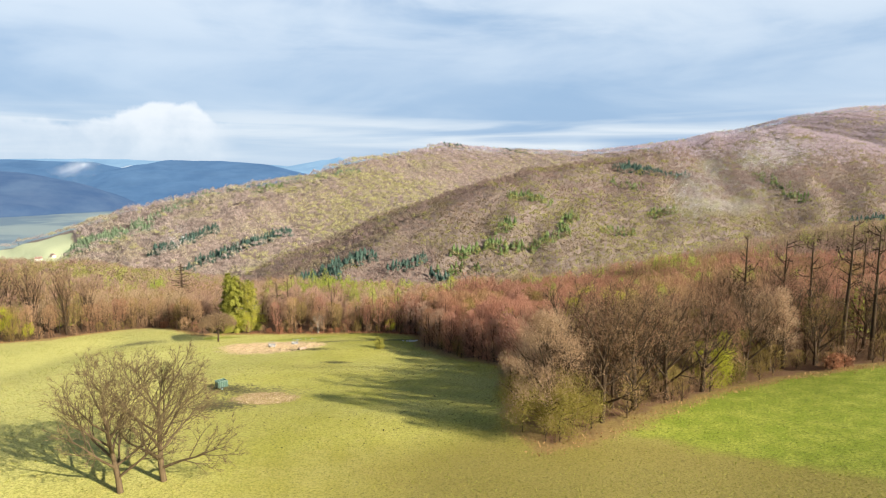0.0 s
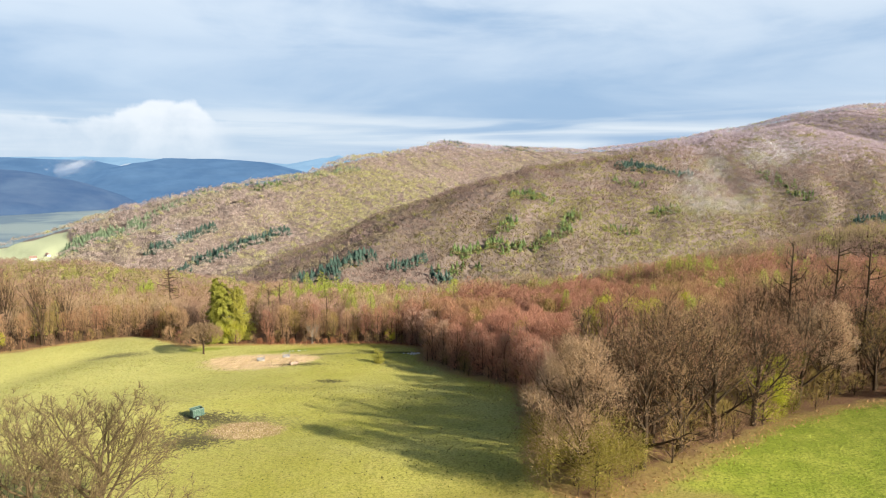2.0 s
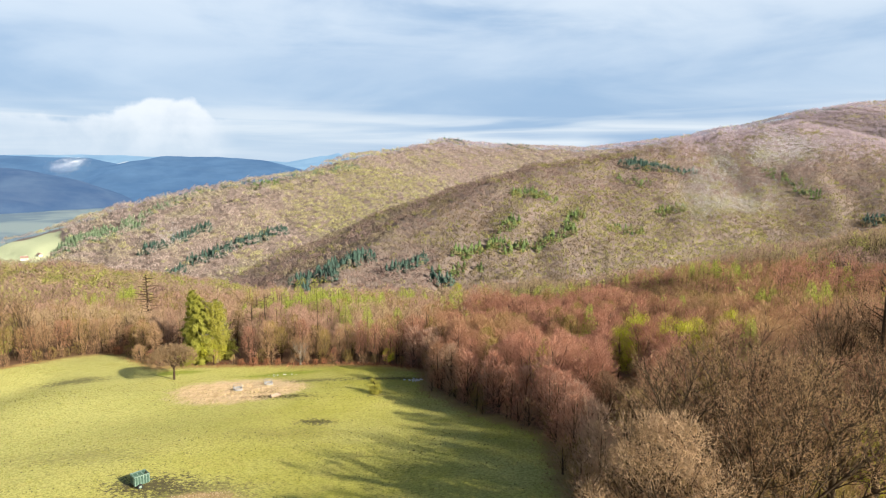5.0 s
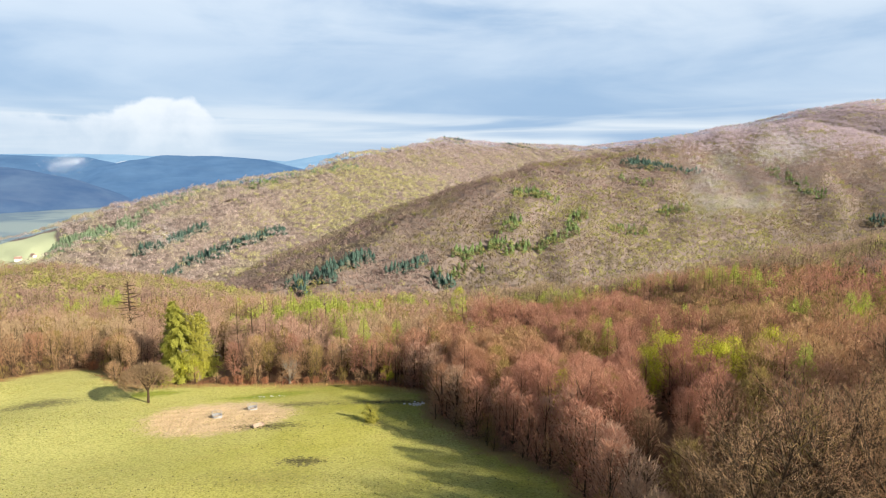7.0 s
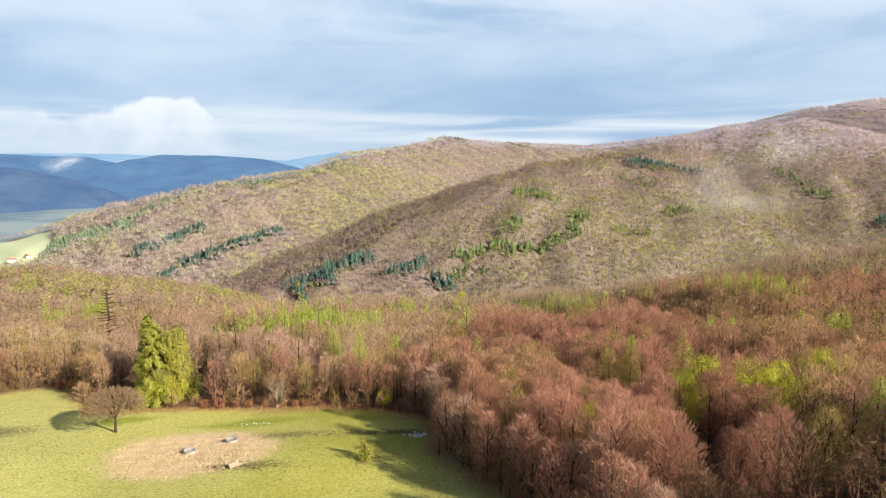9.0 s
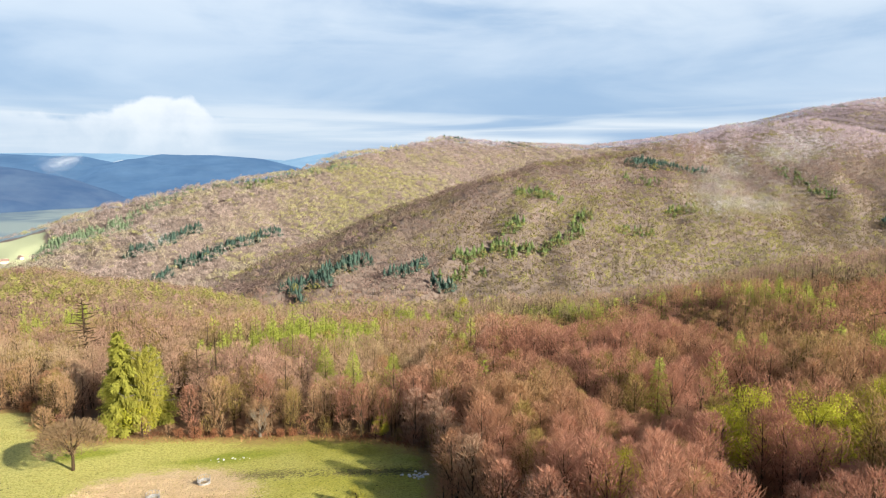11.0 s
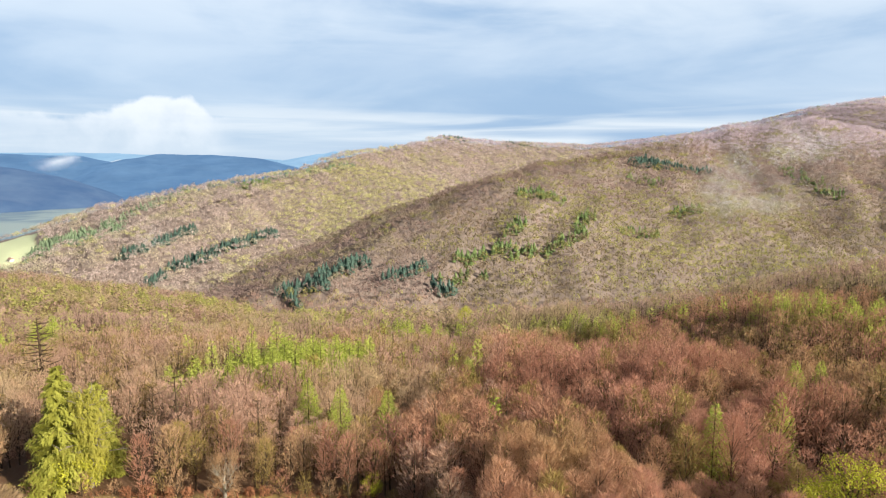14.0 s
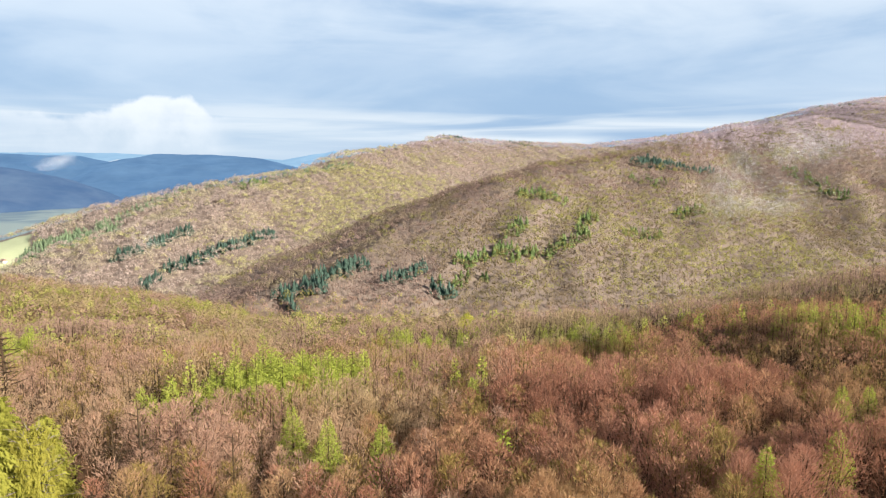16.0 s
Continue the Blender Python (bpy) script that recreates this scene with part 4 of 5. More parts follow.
def twiggy_tree(seed, height, width, n, lobes=34):
    """Bare limbs inside an uneven crown of many small clouds of fine twigs."""
    v, t, m = bare_tree(seed, height * 0.94, 1.0, 0.26, 4, 0.55, 11)
    bag, r = Bag(), np.random.RandomState(seed + 1)
    for k in (0, 1, 2):
        bag.put(v, t[m == k], k)
    a, u = np.arange(lobes) * 2.4 + r.uniform(-0.4, 0.4, lobes), r.uniform(0.02, 1, lobes) ** 0.8
    q = width * np.sqrt(np.clip(1 - (1.5 * u - 0.55) ** 2, 0.05, 1)) * r.uniform(0.35, 0.95, lobes)
    hub = np.stack([np.cos(a) * q, np.sin(a) * q, height * (0.14 + 0.78 * u)], 1)
    k = r.randint(0, lobes, n)
    out = unit(r.normal(size=(n, 3)) + (0, 0, 0.25))
    base = hub[k] + out * np.array((0.30, 0.30, 0.28)) * width * (r.uniform(0.1, 1.1, (n, 1)) ** 0.6) * r.uniform(0.6, 1.25, lobes)[k][:, None]
    base[:, 2] = np.maximum(base[:, 2], 0.2)
    blades(bag, r, base, out + r.normal(size=(n, 3)) * 0.6 + (0, 0, 0.4), r.uniform(0.18, 0.5, n), r.uniform(0.03, 0.06, n), 1, out + (0.1, -0.1, 0.3))
    return bag.arrays()


def umbrella(seed, height, width):
    """Low tree with a flat, dense cap of twigs on spreading limbs."""
    r, bag = np.random.RandomState(seed), Bag()
    tube(bag, [(0, 0, -0.3), (0.1, 0, height * 0.25), (0, 0.15, height * 0.45)], [0.24, 0.19, 0.15], 7, 0)
    for k in range(11):
        a = k * 2.4 + r.uniform(-0.3, 0.3)
        q = width * r.uniform(0.3, 0.8)
        tip = np.array((math.cos(a) * q, math.sin(a) * q, height * r.uniform(0.62, 0.85)))
        midway = np.array((tip[0] * 0.45, tip[1] * 0.45, height * 0.50))
        tube(bag, [(0, 0.05, height * r.uniform(0.25, 0.44)), midway, tip], [0.10, 0.07, 0.025], 4, 2)
    n = 3200
    a, q = r.uniform(0, 6.28, n), np.sqrt(r.uniform(0, 1, n))
    top = height * (0.54 + 0.44 * np.sqrt(1 - 0.95 * q ** 2))
    h = height * 0.42 + (top - height * 0.42) * r.uniform(0.15, 1, n) ** 0.6
    base = np.stack([np.cos(a) * q * width, np.sin(a) * q * width, h - 0.25], 1)
    blades(bag, r, base, np.stack([np.cos(a), np.sin(a), 0.7 + 0 * a], 1) + r.normal(size=(n, 3)) * 0.5, r.uniform(0.4, 0.95, n), r.uniform(0.07, 0.12, n), 1, np.stack([np.cos(a) * q, np.sin(a) * q, 0.9 + 0 * a], 1))
    return bag.arrays()


plant("wild_pear_tree", split_tree("pear", umbrella(311, 7.4, 4.2), BARK, TWIG_PEAR), -48.6, 153.8, 1.05, 20, "low spreading bare tree with dense flat twig crown")
plant("hawthorn_bush", split_tree("hawthorn", leaf_tree(312, 3.0, 1400, 1.5, 0.20, 0.0, 0.07), BARK, LEAF_WILLOW), -6.9, 136.8, 0.95, 70, "small yellow-green bush alone on the grass", "bush")


def ragged_conifer(seed, height, width, n):
    """Tall conifer with layered, hanging sprays and gaps."""
    r, bag = np.random.RandomState(seed), Bag()
    tube(bag, [(0, 0, -0.3), (0, 0.1, height * 0.5), (0.1, 0, height * 0.97)], [0.30, 0.18, 0.03], 6, 0)
    for k in range(90):
        u = (k + r.uniform(0, 1)) / 90
        a, q = k * 2.4 + r.uniform(-0.4, 0.4), width * (1 - 0.95 * u) ** 0.62 * r.uniform(0.55, 1.12)
        h0 = height * (0.06 + 0.9 * u)
        tip = np.array((math.cos(a) * q, math.sin(a) * q, h0 - 0.12 * q))
        blades(bag, r, [(0, 0, h0)], [tip - (0, 0, h0)], [q * 1.02], [0.14], 2)
        m = max(8, int(n / 90 * (1.7 - 1.4 * u)))
        w = r.uniform(0.2, 1.05, m)
        c = np.array((0, 0, h0)) + (tip - (0, 0, h0)) * w[:, None] + r.normal(size=(m, 3)) * 0.22 * (0.4 + q * 0.3)
        way = np.stack([np.full(m, math.cos(a)) * 0.6, np.full(m, math.sin(a)) * 0.6, np.full(m, -0.75)], 1) + r.normal(size=(m, 3)) * 0.4
        blades(bag, r, c, way, r.uniform(0.35, 0.8, m), r.uniform(0.13, 0.28, m), 1, np.stack([np.full(m, math.cos(a)), np.full(m, math.sin(a)), np.full(m, 0.5)], 1))
    return bag.arrays()


plant("conifer_tree", split_tree("conifer_a", ragged_conifer(321, 16.0, 3.6, 13000), BARK, NEEDLE_WARM), -52.6, 178.0, 1.12, 10, "tall yellow-green conifer with hanging sprays at the wood edge", group="conifers at the wood edge")
plant("conifer_tree", split_tree("conifer_b", ragged_conifer(322, 15.8, 4.7, 15000), BARK, NEEDLE_WARM), -48.8, 170.8, 1.06, 100, "tall yellow-green conifer with hanging sprays at the wood edge", group="conifers at the wood edge")
def weeping_tree(seed, height, width, n):
    """Pale steep limbs that show at the top, and long hanging strands of small leaves."""
    r, bag = np.random.RandomState(seed), Bag()
    tube(bag, [(0, 0, -0.3), (0.15, 0.1, height * 0.35), (0.1, -0.1, height * 0.8)], [0.34, 0.26, 0.08], 7, 0)
    tips = []
    for k in range(44):
        u = 0.30 + 0.68 * (k + r.uniform(0, 1)) / 44
        a, q = k * 2.4 + r.uniform(-0.4, 0.4), width * (1.05 - u) ** 0.45 * r.uniform(0.45, 1.0)
        foot, tip = np.array((0.1, 0, height * u * 0.78)), np.array((math.cos(a) * q, math.sin(a) * q, height * u))
        bend = foot + (tip - foot) * 0.5 + (0, 0, 0.7)
        tube(bag, [foot, bend, tip], [0.13, 0.08, 0.03], 4, 2)
        tips += [foot + (bend - foot) * w for w in (0.6, 1.0)] + [bend + (tip - bend) * w for w in (0.3, 0.6, 1.0)]
        for _ in range(4):
            d = unit(tip - bend) + r.normal(size=3) * 0.45 + (0, 0, 0.35)
            blades(bag, r, [bend + (tip - bend) * r.uniform(0.3, 1)], [d], [r.uniform(0.9, 1.9)], [0.09], 2)
    tips = np.array(tips)
    at = tips[r.randint(0, len(tips), n // 14)]
    at = at + r.normal(size=at.shape) * (0.45, 0.45, 0.25)
    drop = r.uniform(0.8, 4.2, len(at)) * np.clip(1.25 - at[:, 2] / height, 0.25, 1)
    strand, w = np.repeat(np.arange(len(at)), 14), r.uniform(0, 1, len(at) * 14)
    c = at[strand] + np.stack([0.12 * r.normal(size=len(w)), 0.12 * r.normal(size=len(w)), -w * drop[strand]], 1)
    c[:, 2] = np.maximum(c[:, 2], 0.5)
    out = unit(at * (1, 1, 0.25))[strand]
    blades(bag, r, c, r.normal(size=c.shape) * 0.4 + (0, 0, -1) + out * 0.3, r.uniform(0.25, 0.5, len(w)), r.uniform(0.09, 0.18, len(w)), 1, out + (0, 0, 0.4))
    return bag.arrays()


plant("willow_tree", split_tree("willow", weeping_tree(323, 15.2, 5.8, 19000), BARK_PALE, LEAF_WILLOW), -45.6, 171.9, 1.0, 45, "broad weeping tree in fresh yellow-green leaf with pale limbs")
plant("conifer_tree", split_tree("conifer_c", ragged_conifer(325, 13.5, 3.6, 11000), BARK, NEEDLE_WARM), -46.6, 176.4, 1.15, 200, "tall yellow-green conifer with hanging sprays at the wood edge", group="conifers at the wood edge")
plant("willow_bush", split_tree("willow_low", leaf_tree(324, 6.0, 4200, 3.6, 0.44, 0.0), BARK_PALE, LEAF_FRESH), -47.0, 171.0, 1.0, 0, "broad yellow-green leafy bush below tall conifers", "bush")
plant("sallow_bush", split_tree("sallow", twiggy_tree(331, 7.0, 2.9, 4200, 22), BARK_PALE, TWIG_TAN), -25.4, 166.8, 1.0, 0, "pale grey twiggy bush at the wood edge", "bush")


def snag(seed, height, arms, lean=0.0):
    """Nearly dead tree: a thin stem with short broken arms."""
    r, bag = np.random.RandomState(seed), Bag()
    pts = np.array([(lean * u * height * 0.3 + 0.12 * math.sin(5 * u + seed), 0.12 * math.cos(4 * u), u * height - 0.3) for u in np.linspace(0, 1, 7)])
    tube(bag, pts, np.linspace(0.36, 0.07, 7), 6, 0)
    for k in range(arms):
        u = r.uniform(0.42, 0.98)
        at = np.array([np.interp(u, np.linspace(0, 1, 7), pts[:, i]) for i in range(3)])
        d = np.array((math.cos(k * 2.4), math.sin(k * 2.4), r.uniform(0.1, 0.9)))
        grow(bag, r, at, d, height * 0.125 * r.uniform(0.4, 1.3), 0.11, 2, [0, 0, (5, 48, 0.6, 0.05, 0.25), (3, 40, 0.8, 0.08, 0.3)])
    return bag.arrays()


SNAGS = [split_tree(f"snag_{i}", snag(340 + i, 20, 20), BARK, TWIG_DARK) for i in range(3)]
for i, (x, y, s) in enumerate(((59.4, 103, 1.1), (64.5, 100, 1.05), (67.2, 97, 1.02), (70.9, 93, 1.13), (74, 91, 1.08), (-35.6, 178.5, 0.8), (-38.4, 177, 0.7), (-22.5, 175, 0.62), (88, 112, 0.95))):
    plant("bare_stem_tree", SNAGS[i % 3], x, y, s, 50 * i, "tall thin leafless tree with short broken branches", group="tall bare trees")

def old_pine(seed, height):
    """Scraggly pine: long bare stem, flat broken arms with thin needle tufts."""
    r, bag = np.random.RandomState(seed), Bag()
    tube(bag, [(0, 0, -0.3), (0.1, 0.1, height * 0.5), (-0.1, 0, height)], [0.50, 0.36, 0.10], 7, 0)
    for k in range(46):
        u = 0.30 + 0.69 * k / 46
        a, q = k * 2.4 + r.uniform(-0.5, 0.5), 4.8 * (1.25 - 0.8 * u) * r.uniform(0.5, 1.2)
        d = np.array((math.cos(a), math.sin(a), r.uniform(-0.12, 0.25)))
        tube(bag, [(0, 0, height * u), d * q * 0.5 + (0, 0, height * u), d * q + (0, 0, height * u + 0.2)], [0.16, 0.12, 0.06], 4, 2)
        m = 9
        c = d * q * r.uniform(0.45, 1.1, (m, 1)) + (0, 0, height * u) + r.normal(size=(m, 3)) * 0.22
        blades(bag, r, c, r.normal(size=(m, 3)) + d, r.uniform(0.3, 0.6, m), r.uniform(0.06, 0.12, m), 1)
    return bag.arrays()


plant("old_pine_tree", split_tree("old_pine", old_pine(350, 20), BARK, TWIG_OLIVE), -84.0, 227, 1.0, 0, "scraggly nearly bare old pine above the beech wood")

# old wood at the meadow's corner
OLD = [split_tree(f"old_{i}", bare_tree(360 + i, 14.5, 0.75 + 0.14 * (i % 2), 0.40, 4, 0.66, 9), BARK, (TWIG_TAN, TWIG_RED, TWIG_OLIVE, TWIG_TAN)[i]) for i in range(4)]
x, y = spread_points(14, 125, 66, 110, 5.4, 51)
e = edge_distance(MEADOW, x, y)
ok = (e > 2.5) & (y < np.minimum(77 + 0.75 * (x - 13), 98 + 0.05 * (x - 15))) & wedge(x, y, 10)
for i, (px, py) in enumerate(zip(x[ok], y[ok])):
    plant("old_bare_tree", OLD[rs.randint(4)], px, py, (rs.uniform(0.9, 1.15) if edge_distance(MEADOW, np.array([px]), np.array([py]))[0] > 7 else rs.uniform(0.75, 1.0)), rs.uniform(0, 360), "spreading leafless tree with lichen-grey twigs in the corner wood", group="corner wood trees")
FRONT = [split_tree(f"front_{i}", bare_tree(440 + i, 16.5, 0.88, 0.46, 4, 0.66, 10, True), BARK, (TWIG_TAN, TWIG_RED)[i]) for i in range(2)]
for i, (x, y, s) in enumerate(((23.2, 69.4, 0.98), (28.4, 72.6, 1.05), (34.0, 75.8, 1.0), (41.0, 80.2, 1.0), (50.5, 86.5, 0.95), (59.5, 91.0, 1.0), (20.5, 76.0, 1.1), (30.0, 82.0, 1.12))):
    plant("hornbeam_tree", FRONT[i % 2], x, y, s, 65 * i, "bare hornbeam with dark twisting limbs at the field edge", group="field edge hornbeams")
UNDER = [split_tree(f"under_{i}", broom_tree(430 + i, 4.2, 420, 2.1, 0.06, 0.0, 0.13, 0.8), BARK, (TWIG_TAN, TWIG_OLIVE, TWIG_DARK)[i]) for i in range(3)]
x, y = spread_points(12, 110, 62, 98, 3.0, 57)
e = edge_distance(MEADOW, x, y)
for px, py in zip(x[(e > 0.8) & (e < 11)], y[(e > 0.8) & (e < 11)]):
    plant("undergrowth_shrub", UNDER[rs.randint(3)], px, py, rs.uniform(0.55, 1.25), rs.uniform(0, 360), "brown twiggy shrub beneath the bare trees", "bush", "undergrowth")
plant("field_maple_tree", split_tree("maple", twiggy_tree(371, 15.2, 5.2, 16000, 46), BARK, TWIG_CREAM), 15.8, 67.4, 1.0, 30, "pale twiggy crown at the meadow corner, catching sun")
CORNER = [split_tree(f"privet_{i}", leaf_tree(375 + i, 5.5, 9000, 2.9, 0.19, 0.0, 0.05), BARK, LEAF_OLIVE) for i in range(2)]
for i, (x, y, s) in enumerate(((15.4, 65.4, 1.5), (18.8, 66.6, 1.3), (13.4, 68.4, 1.25), (17.0, 65.0, 1.2), (20.8, 67.8, 0.95), (36.0, 80.5, 0.8))):
    plant("budding_bush", CORNER[i % 2], x, y, s, 70 * i, "olive-green budding bush under bare trees", "bush", "bushes at the corner")
SPRING_BUSH = [split_tree(f"elder_{i}", leaf_tree(378 + i, 8.0, 7000, 2.8, 0.24, 0.0, 0.07), BARK, (LEAF_FRESH, LEAF_OLIVE)[i]) for i in range(2)]
for i, (x, y, s) in enumerate(((43.0, 81.6, 1.15), (47.5, 85.0, 1.1), (45.0, 82.8, 0.7))):
    plant("leafing_bush", SPRING_BUSH[i % 2], x, y, s, 130 * i, "tall yellow-green leafing bush at the field edge", "bush", "leafing bushes")
plant("goat_willow", split_tree("goat_willow", twiggy_tree(382, 14.5, 4.2, 10000), BARK, TWIG_CREAM), 57.0, 90.3, 1.0, 0, "tall pale twiggy tree leaning over the grass")
TALL = [split_tree(f"tall_{i}", bare_tree(383 + i, 21, 0.42, 0.42, 4, 0.80, 12), BARK, (TWIG_TAN, TWIG_DARK)[i]) for i in range(2)]
for i, (x, y, s) in enumerate(((-114, 172, 1.05), (-109, 178, 1.1), (-105, 172, 1.0), (-100, 181, 1.1), (-97, 174, 0.9), (-118, 182, 1.1), (-95, 183, 0.85), (52, 104, 0.78), (56, 107, 0.85), (60, 103, 0.8), (63, 109, 0.85), (67, 105, 0.85), (70, 110, 0.9), (75, 107, 0.85), (58, 111, 0.85), (65, 100, 0.8))):
    plant("tall_bare_tree", TALL[i % 2], x, y, s, 47 * i, "tall slender leafless tree with steep grey-brown limbs", group="tall slender trees")
RED = foliage("dry_red_leaves", rgb(0.20, 0.08, 0.042), rgb(0.36, 0.165, 0.085))
RED_BUSH = split_tree("beech_bush", leaf_tree(385, 2.4, 700, 1.7, 0.16, 0.0), BARK, RED)
for i, (x, y, s) in enumerate(((64.6, 86.5, 1.0), (67.0, 87.2, 0.8), (-36, 167.6, 0.75), (-33, 167.4, 0.6), (-39, 167.8, 0.6), (-30.5, 167.2, 0.6), (-20, 166.6, 0.6), (-76, 189, 0.9), (-22.0, 166.7, 0.55))):
    plant("dry_beech_bush", RED_BUSH, x, y, s, 80 * i, "low bush with dry red-brown leaves at the wood edge", "bush", "dry bushes")

# fresh green trees within the beech wood
FRESH = [split_tree(f"fresh_{i}", leaf_tree(390 + i, 8.5, 9000, 2.8, 0.28, 0.15), BARK, LEAF_FRESH) for i in range(2)]
for i, (x, y, s) in enumerate(SPRING_SPOTS):
    plant("spring_tree", FRESH[i % 2], x, y, s, 60 * i, "tree in bright yellow-green spring leaf among bare beeches", group="spring green trees")
LARCH = [split_tree(f"larch_{i}", plume_tree(400 + i, 12.4, 3.2, 5200), BARK, NEEDLE_LARCH) for i in range(3)]
for i, (x, y, s) in enumerate(LARCH_SPOTS):
    plant("young_larch", LARCH[i % 3], x, y, 1.0 * s, 75 * i, "bright green conical young larch rising above beeches", group="single larches")

# young beeches along the meadow's edge, twigs down to the ground
# Two of three shapes take paler mauve twigs: sunlight put into the colour.
EDGE = [split_tree(f"edge_{i}", broom_tree(410 + i, 8.4, 1100, 2.4, 0.07, 0.0, 0.075, 0.85), BARK, (TWIG_RED, TWIG_MAUVE, TWIG_MAUVE)[i]) for i in range(3)]
STEMMY = [split_tree(f"stemmy_{i}", broom_tree(415 + i, 9.0, 800, 2.1, 0.065, 0.26, 0.07), BARK, (TWIG_TAN, TWIG_RED, TWIG_OLIVE, TWIG_TAN)[i]) for i in range(4)]
SHRUB = [split_tree(f"shrub_{i}", broom_tree(420 + i, 3.4, 300, 1.7, 0.07, 0.0, 0.14, 0.8), BARK, (TWIG_RED, TWIG_TAN, TWIG_OLIVE)[i]) for i in range(3)]
x, y = spread_points(-122, 30, 78, 202, 2.9, 53)
e = edge_distance(MEADOW, x, y)
for px, py, pe in zip(x, y, e):
    if (px > 10 and py < 82) or (-59 < px < -39.5 and py < 190) or (-29 < px < -22 and py < 169):
        continue
    if 1.6 < pe <= 5.5:
        plant("edge_beech", EDGE[rs.randint(3)] if px > -1 else STEMMY[rs.randint(4)], px, py, rs.uniform(0.8, 1.15), rs.uniform(0, 360), "young beech with red-brown twigs at the meadow edge", group="edge beeches")
x, y = spread_points(-122, 30, 78, 202, 2.5, 54)
e = edge_distance(MEADOW, x, y)
for px, py, pe in zip(x, y, e):
    if 0.2 < pe <= 2.4 and not ((px > 10 and py < 80) or (-29 < px < -22 and py < 169)):
        plant("edge_shrub", SHRUB[rs.randint(3)], px, py, rs.uniform(0.6, 1.2), rs.uniform(0, 360), "low twiggy shrub at the meadow edge", "bush", "edge shrubs")


# ---------------------------------------------------------------- things on the meadow
def plain(name, dark, light, rough=0.6, metal=0.0, scale=6.0):
    m, g = surface(name)
    place = g.add("ShaderNodeNewGeometry").outputs["Position"]
    n = g.noise(place, scale, 5.0, 0.6)
    return finish(m, g, g.mix(g.ramp(n, 0.3, 0.7), dark, light), rough, n, 0.2, 0.01, metal)


PAINT = plain("worn_green_paint", rgb(0.03, 0.07, 0.052), rgb(0.075, 0.135, 0.10), 0.6)
PAINT_PALE = plain("faded_green_paint", rgb(0.15, 0.22, 0.175), rgb(0.27, 0.35, 0.29), 0.6)
RUBBER = plain("black_rubber", rgb(0.015, 0.015, 0.015), rgb(0.04, 0.04, 0.04), 0.85)
STEEL = plain("galvanised_steel", rgb(0.24, 0.24, 0.24), rgb(0.44, 0.44, 0.43), 0.5, 0.2)
WHITE = plain("pale_weathered_stone", rgb(0.50, 0.50, 0.48), rgb(0.78, 0.77, 0.74), 0.9)
PLANK = plain("weathered_plank", rgb(0.22, 0.15, 0.10), rgb(0.44, 0.34, 0.27), 0.85)
PLASTER = plain("white_house_plaster", rgb(0.62, 0.60, 0.55), rgb(0.78, 0.76, 0.70), 0.9, scale=0.5)
TILES = plain("brown_roof_tiles", rgb(0.20, 0.12, 0.09), rgb(0.36, 0.25, 0.20), 0.85, scale=0.8)
GLASS_DARK = plain("dark_window_glass", rgb(0.02, 0.025, 0.03), rgb(0.05, 0.06, 0.07), 0.15)


def part(name, bm, material, parent, label=""):
    me = bpy.data.meshes.new(name)
    bm.to_mesh(me)
    bm.free()
    me.materials.append(material)
    ob = new(name, me)
    ob.parent = parent
    return tagged(ob, label)


def box(size, at, bevel=0.01, turn=(0, 0, 0)):
    bm = bmesh.new()
    bmesh.ops.create_cube(bm, size=1.0)
    bmesh.ops.scale(bm, vec=size, verts=bm.verts)
    if bevel:
        bmesh.ops.bevel(bm, geom=bm.edges[:], offset=bevel, segments=1, affect="EDGES")
    bmesh.ops.transform(bm, matrix=pose(*at, *turn), verts=bm.verts)
    return bm


def rod(radius, length, at, turn=(0, 0, 0), sides=8):
    bm = bmesh.new()
    bmesh.ops.create_cone(bm, cap_ends=True, segments=sides, radius1=radius, radius2=radius, depth=length)
    bmesh.ops.transform(bm, matrix=pose(*at, *turn), verts=bm.verts)
    return bm


def hoop(radius, thick, z, sides=28):
    """A ring of round tube."""
    bm = bmesh.new()
    rings = []
    for i in range(sides):
        a = 2 * math.pi * i / sides
        rings.append([bm.verts.new(((radius + thick * math.cos(b)) * math.cos(a), (radius + thick * math.cos(b)) * math.sin(a), z + thick * math.sin(b))) for b in (0, 1.57, 3.14, 4.71)])
    for i in range(sides):
        p, q = rings[i], rings[(i + 1) % sides]
        for j in range(4):
            bm.faces.new((p[j], q[j], q[(j + 1) % 4], p[(j + 1) % 4]))
    return bm


def band(radius, low, high, thick, sides=28):
    """A ring of sheet metal."""
    bm = bmesh.new()
    rings = []
    for i in range(sides):
        a = 2 * math.pi * i / sides
        rings.append([bm.verts.new((r * math.cos(a), r * math.sin(a), z)) for r, z in ((radius, low), (radius, high), (radius - thick, high), (radius - thick, low))])
    for i in range(sides):
        p, q = rings[i], rings[(i + 1) % sides]
        for j in range(4):
            bm.faces.new((p[j], q[j], q[(j + 1) % 4], p[(j + 1) % 4]))
    return bm


def thing(name, x, y, turn, label, category, group="", size=1.0):
    base = new(name)
    base.empty_display_size = 0.3
    base.matrix_world = pose(x, y, float(land(x, y)), 0, 0, turn) @ Matrix.Scale(size, 4)
    return tagged(base, label, category, group)


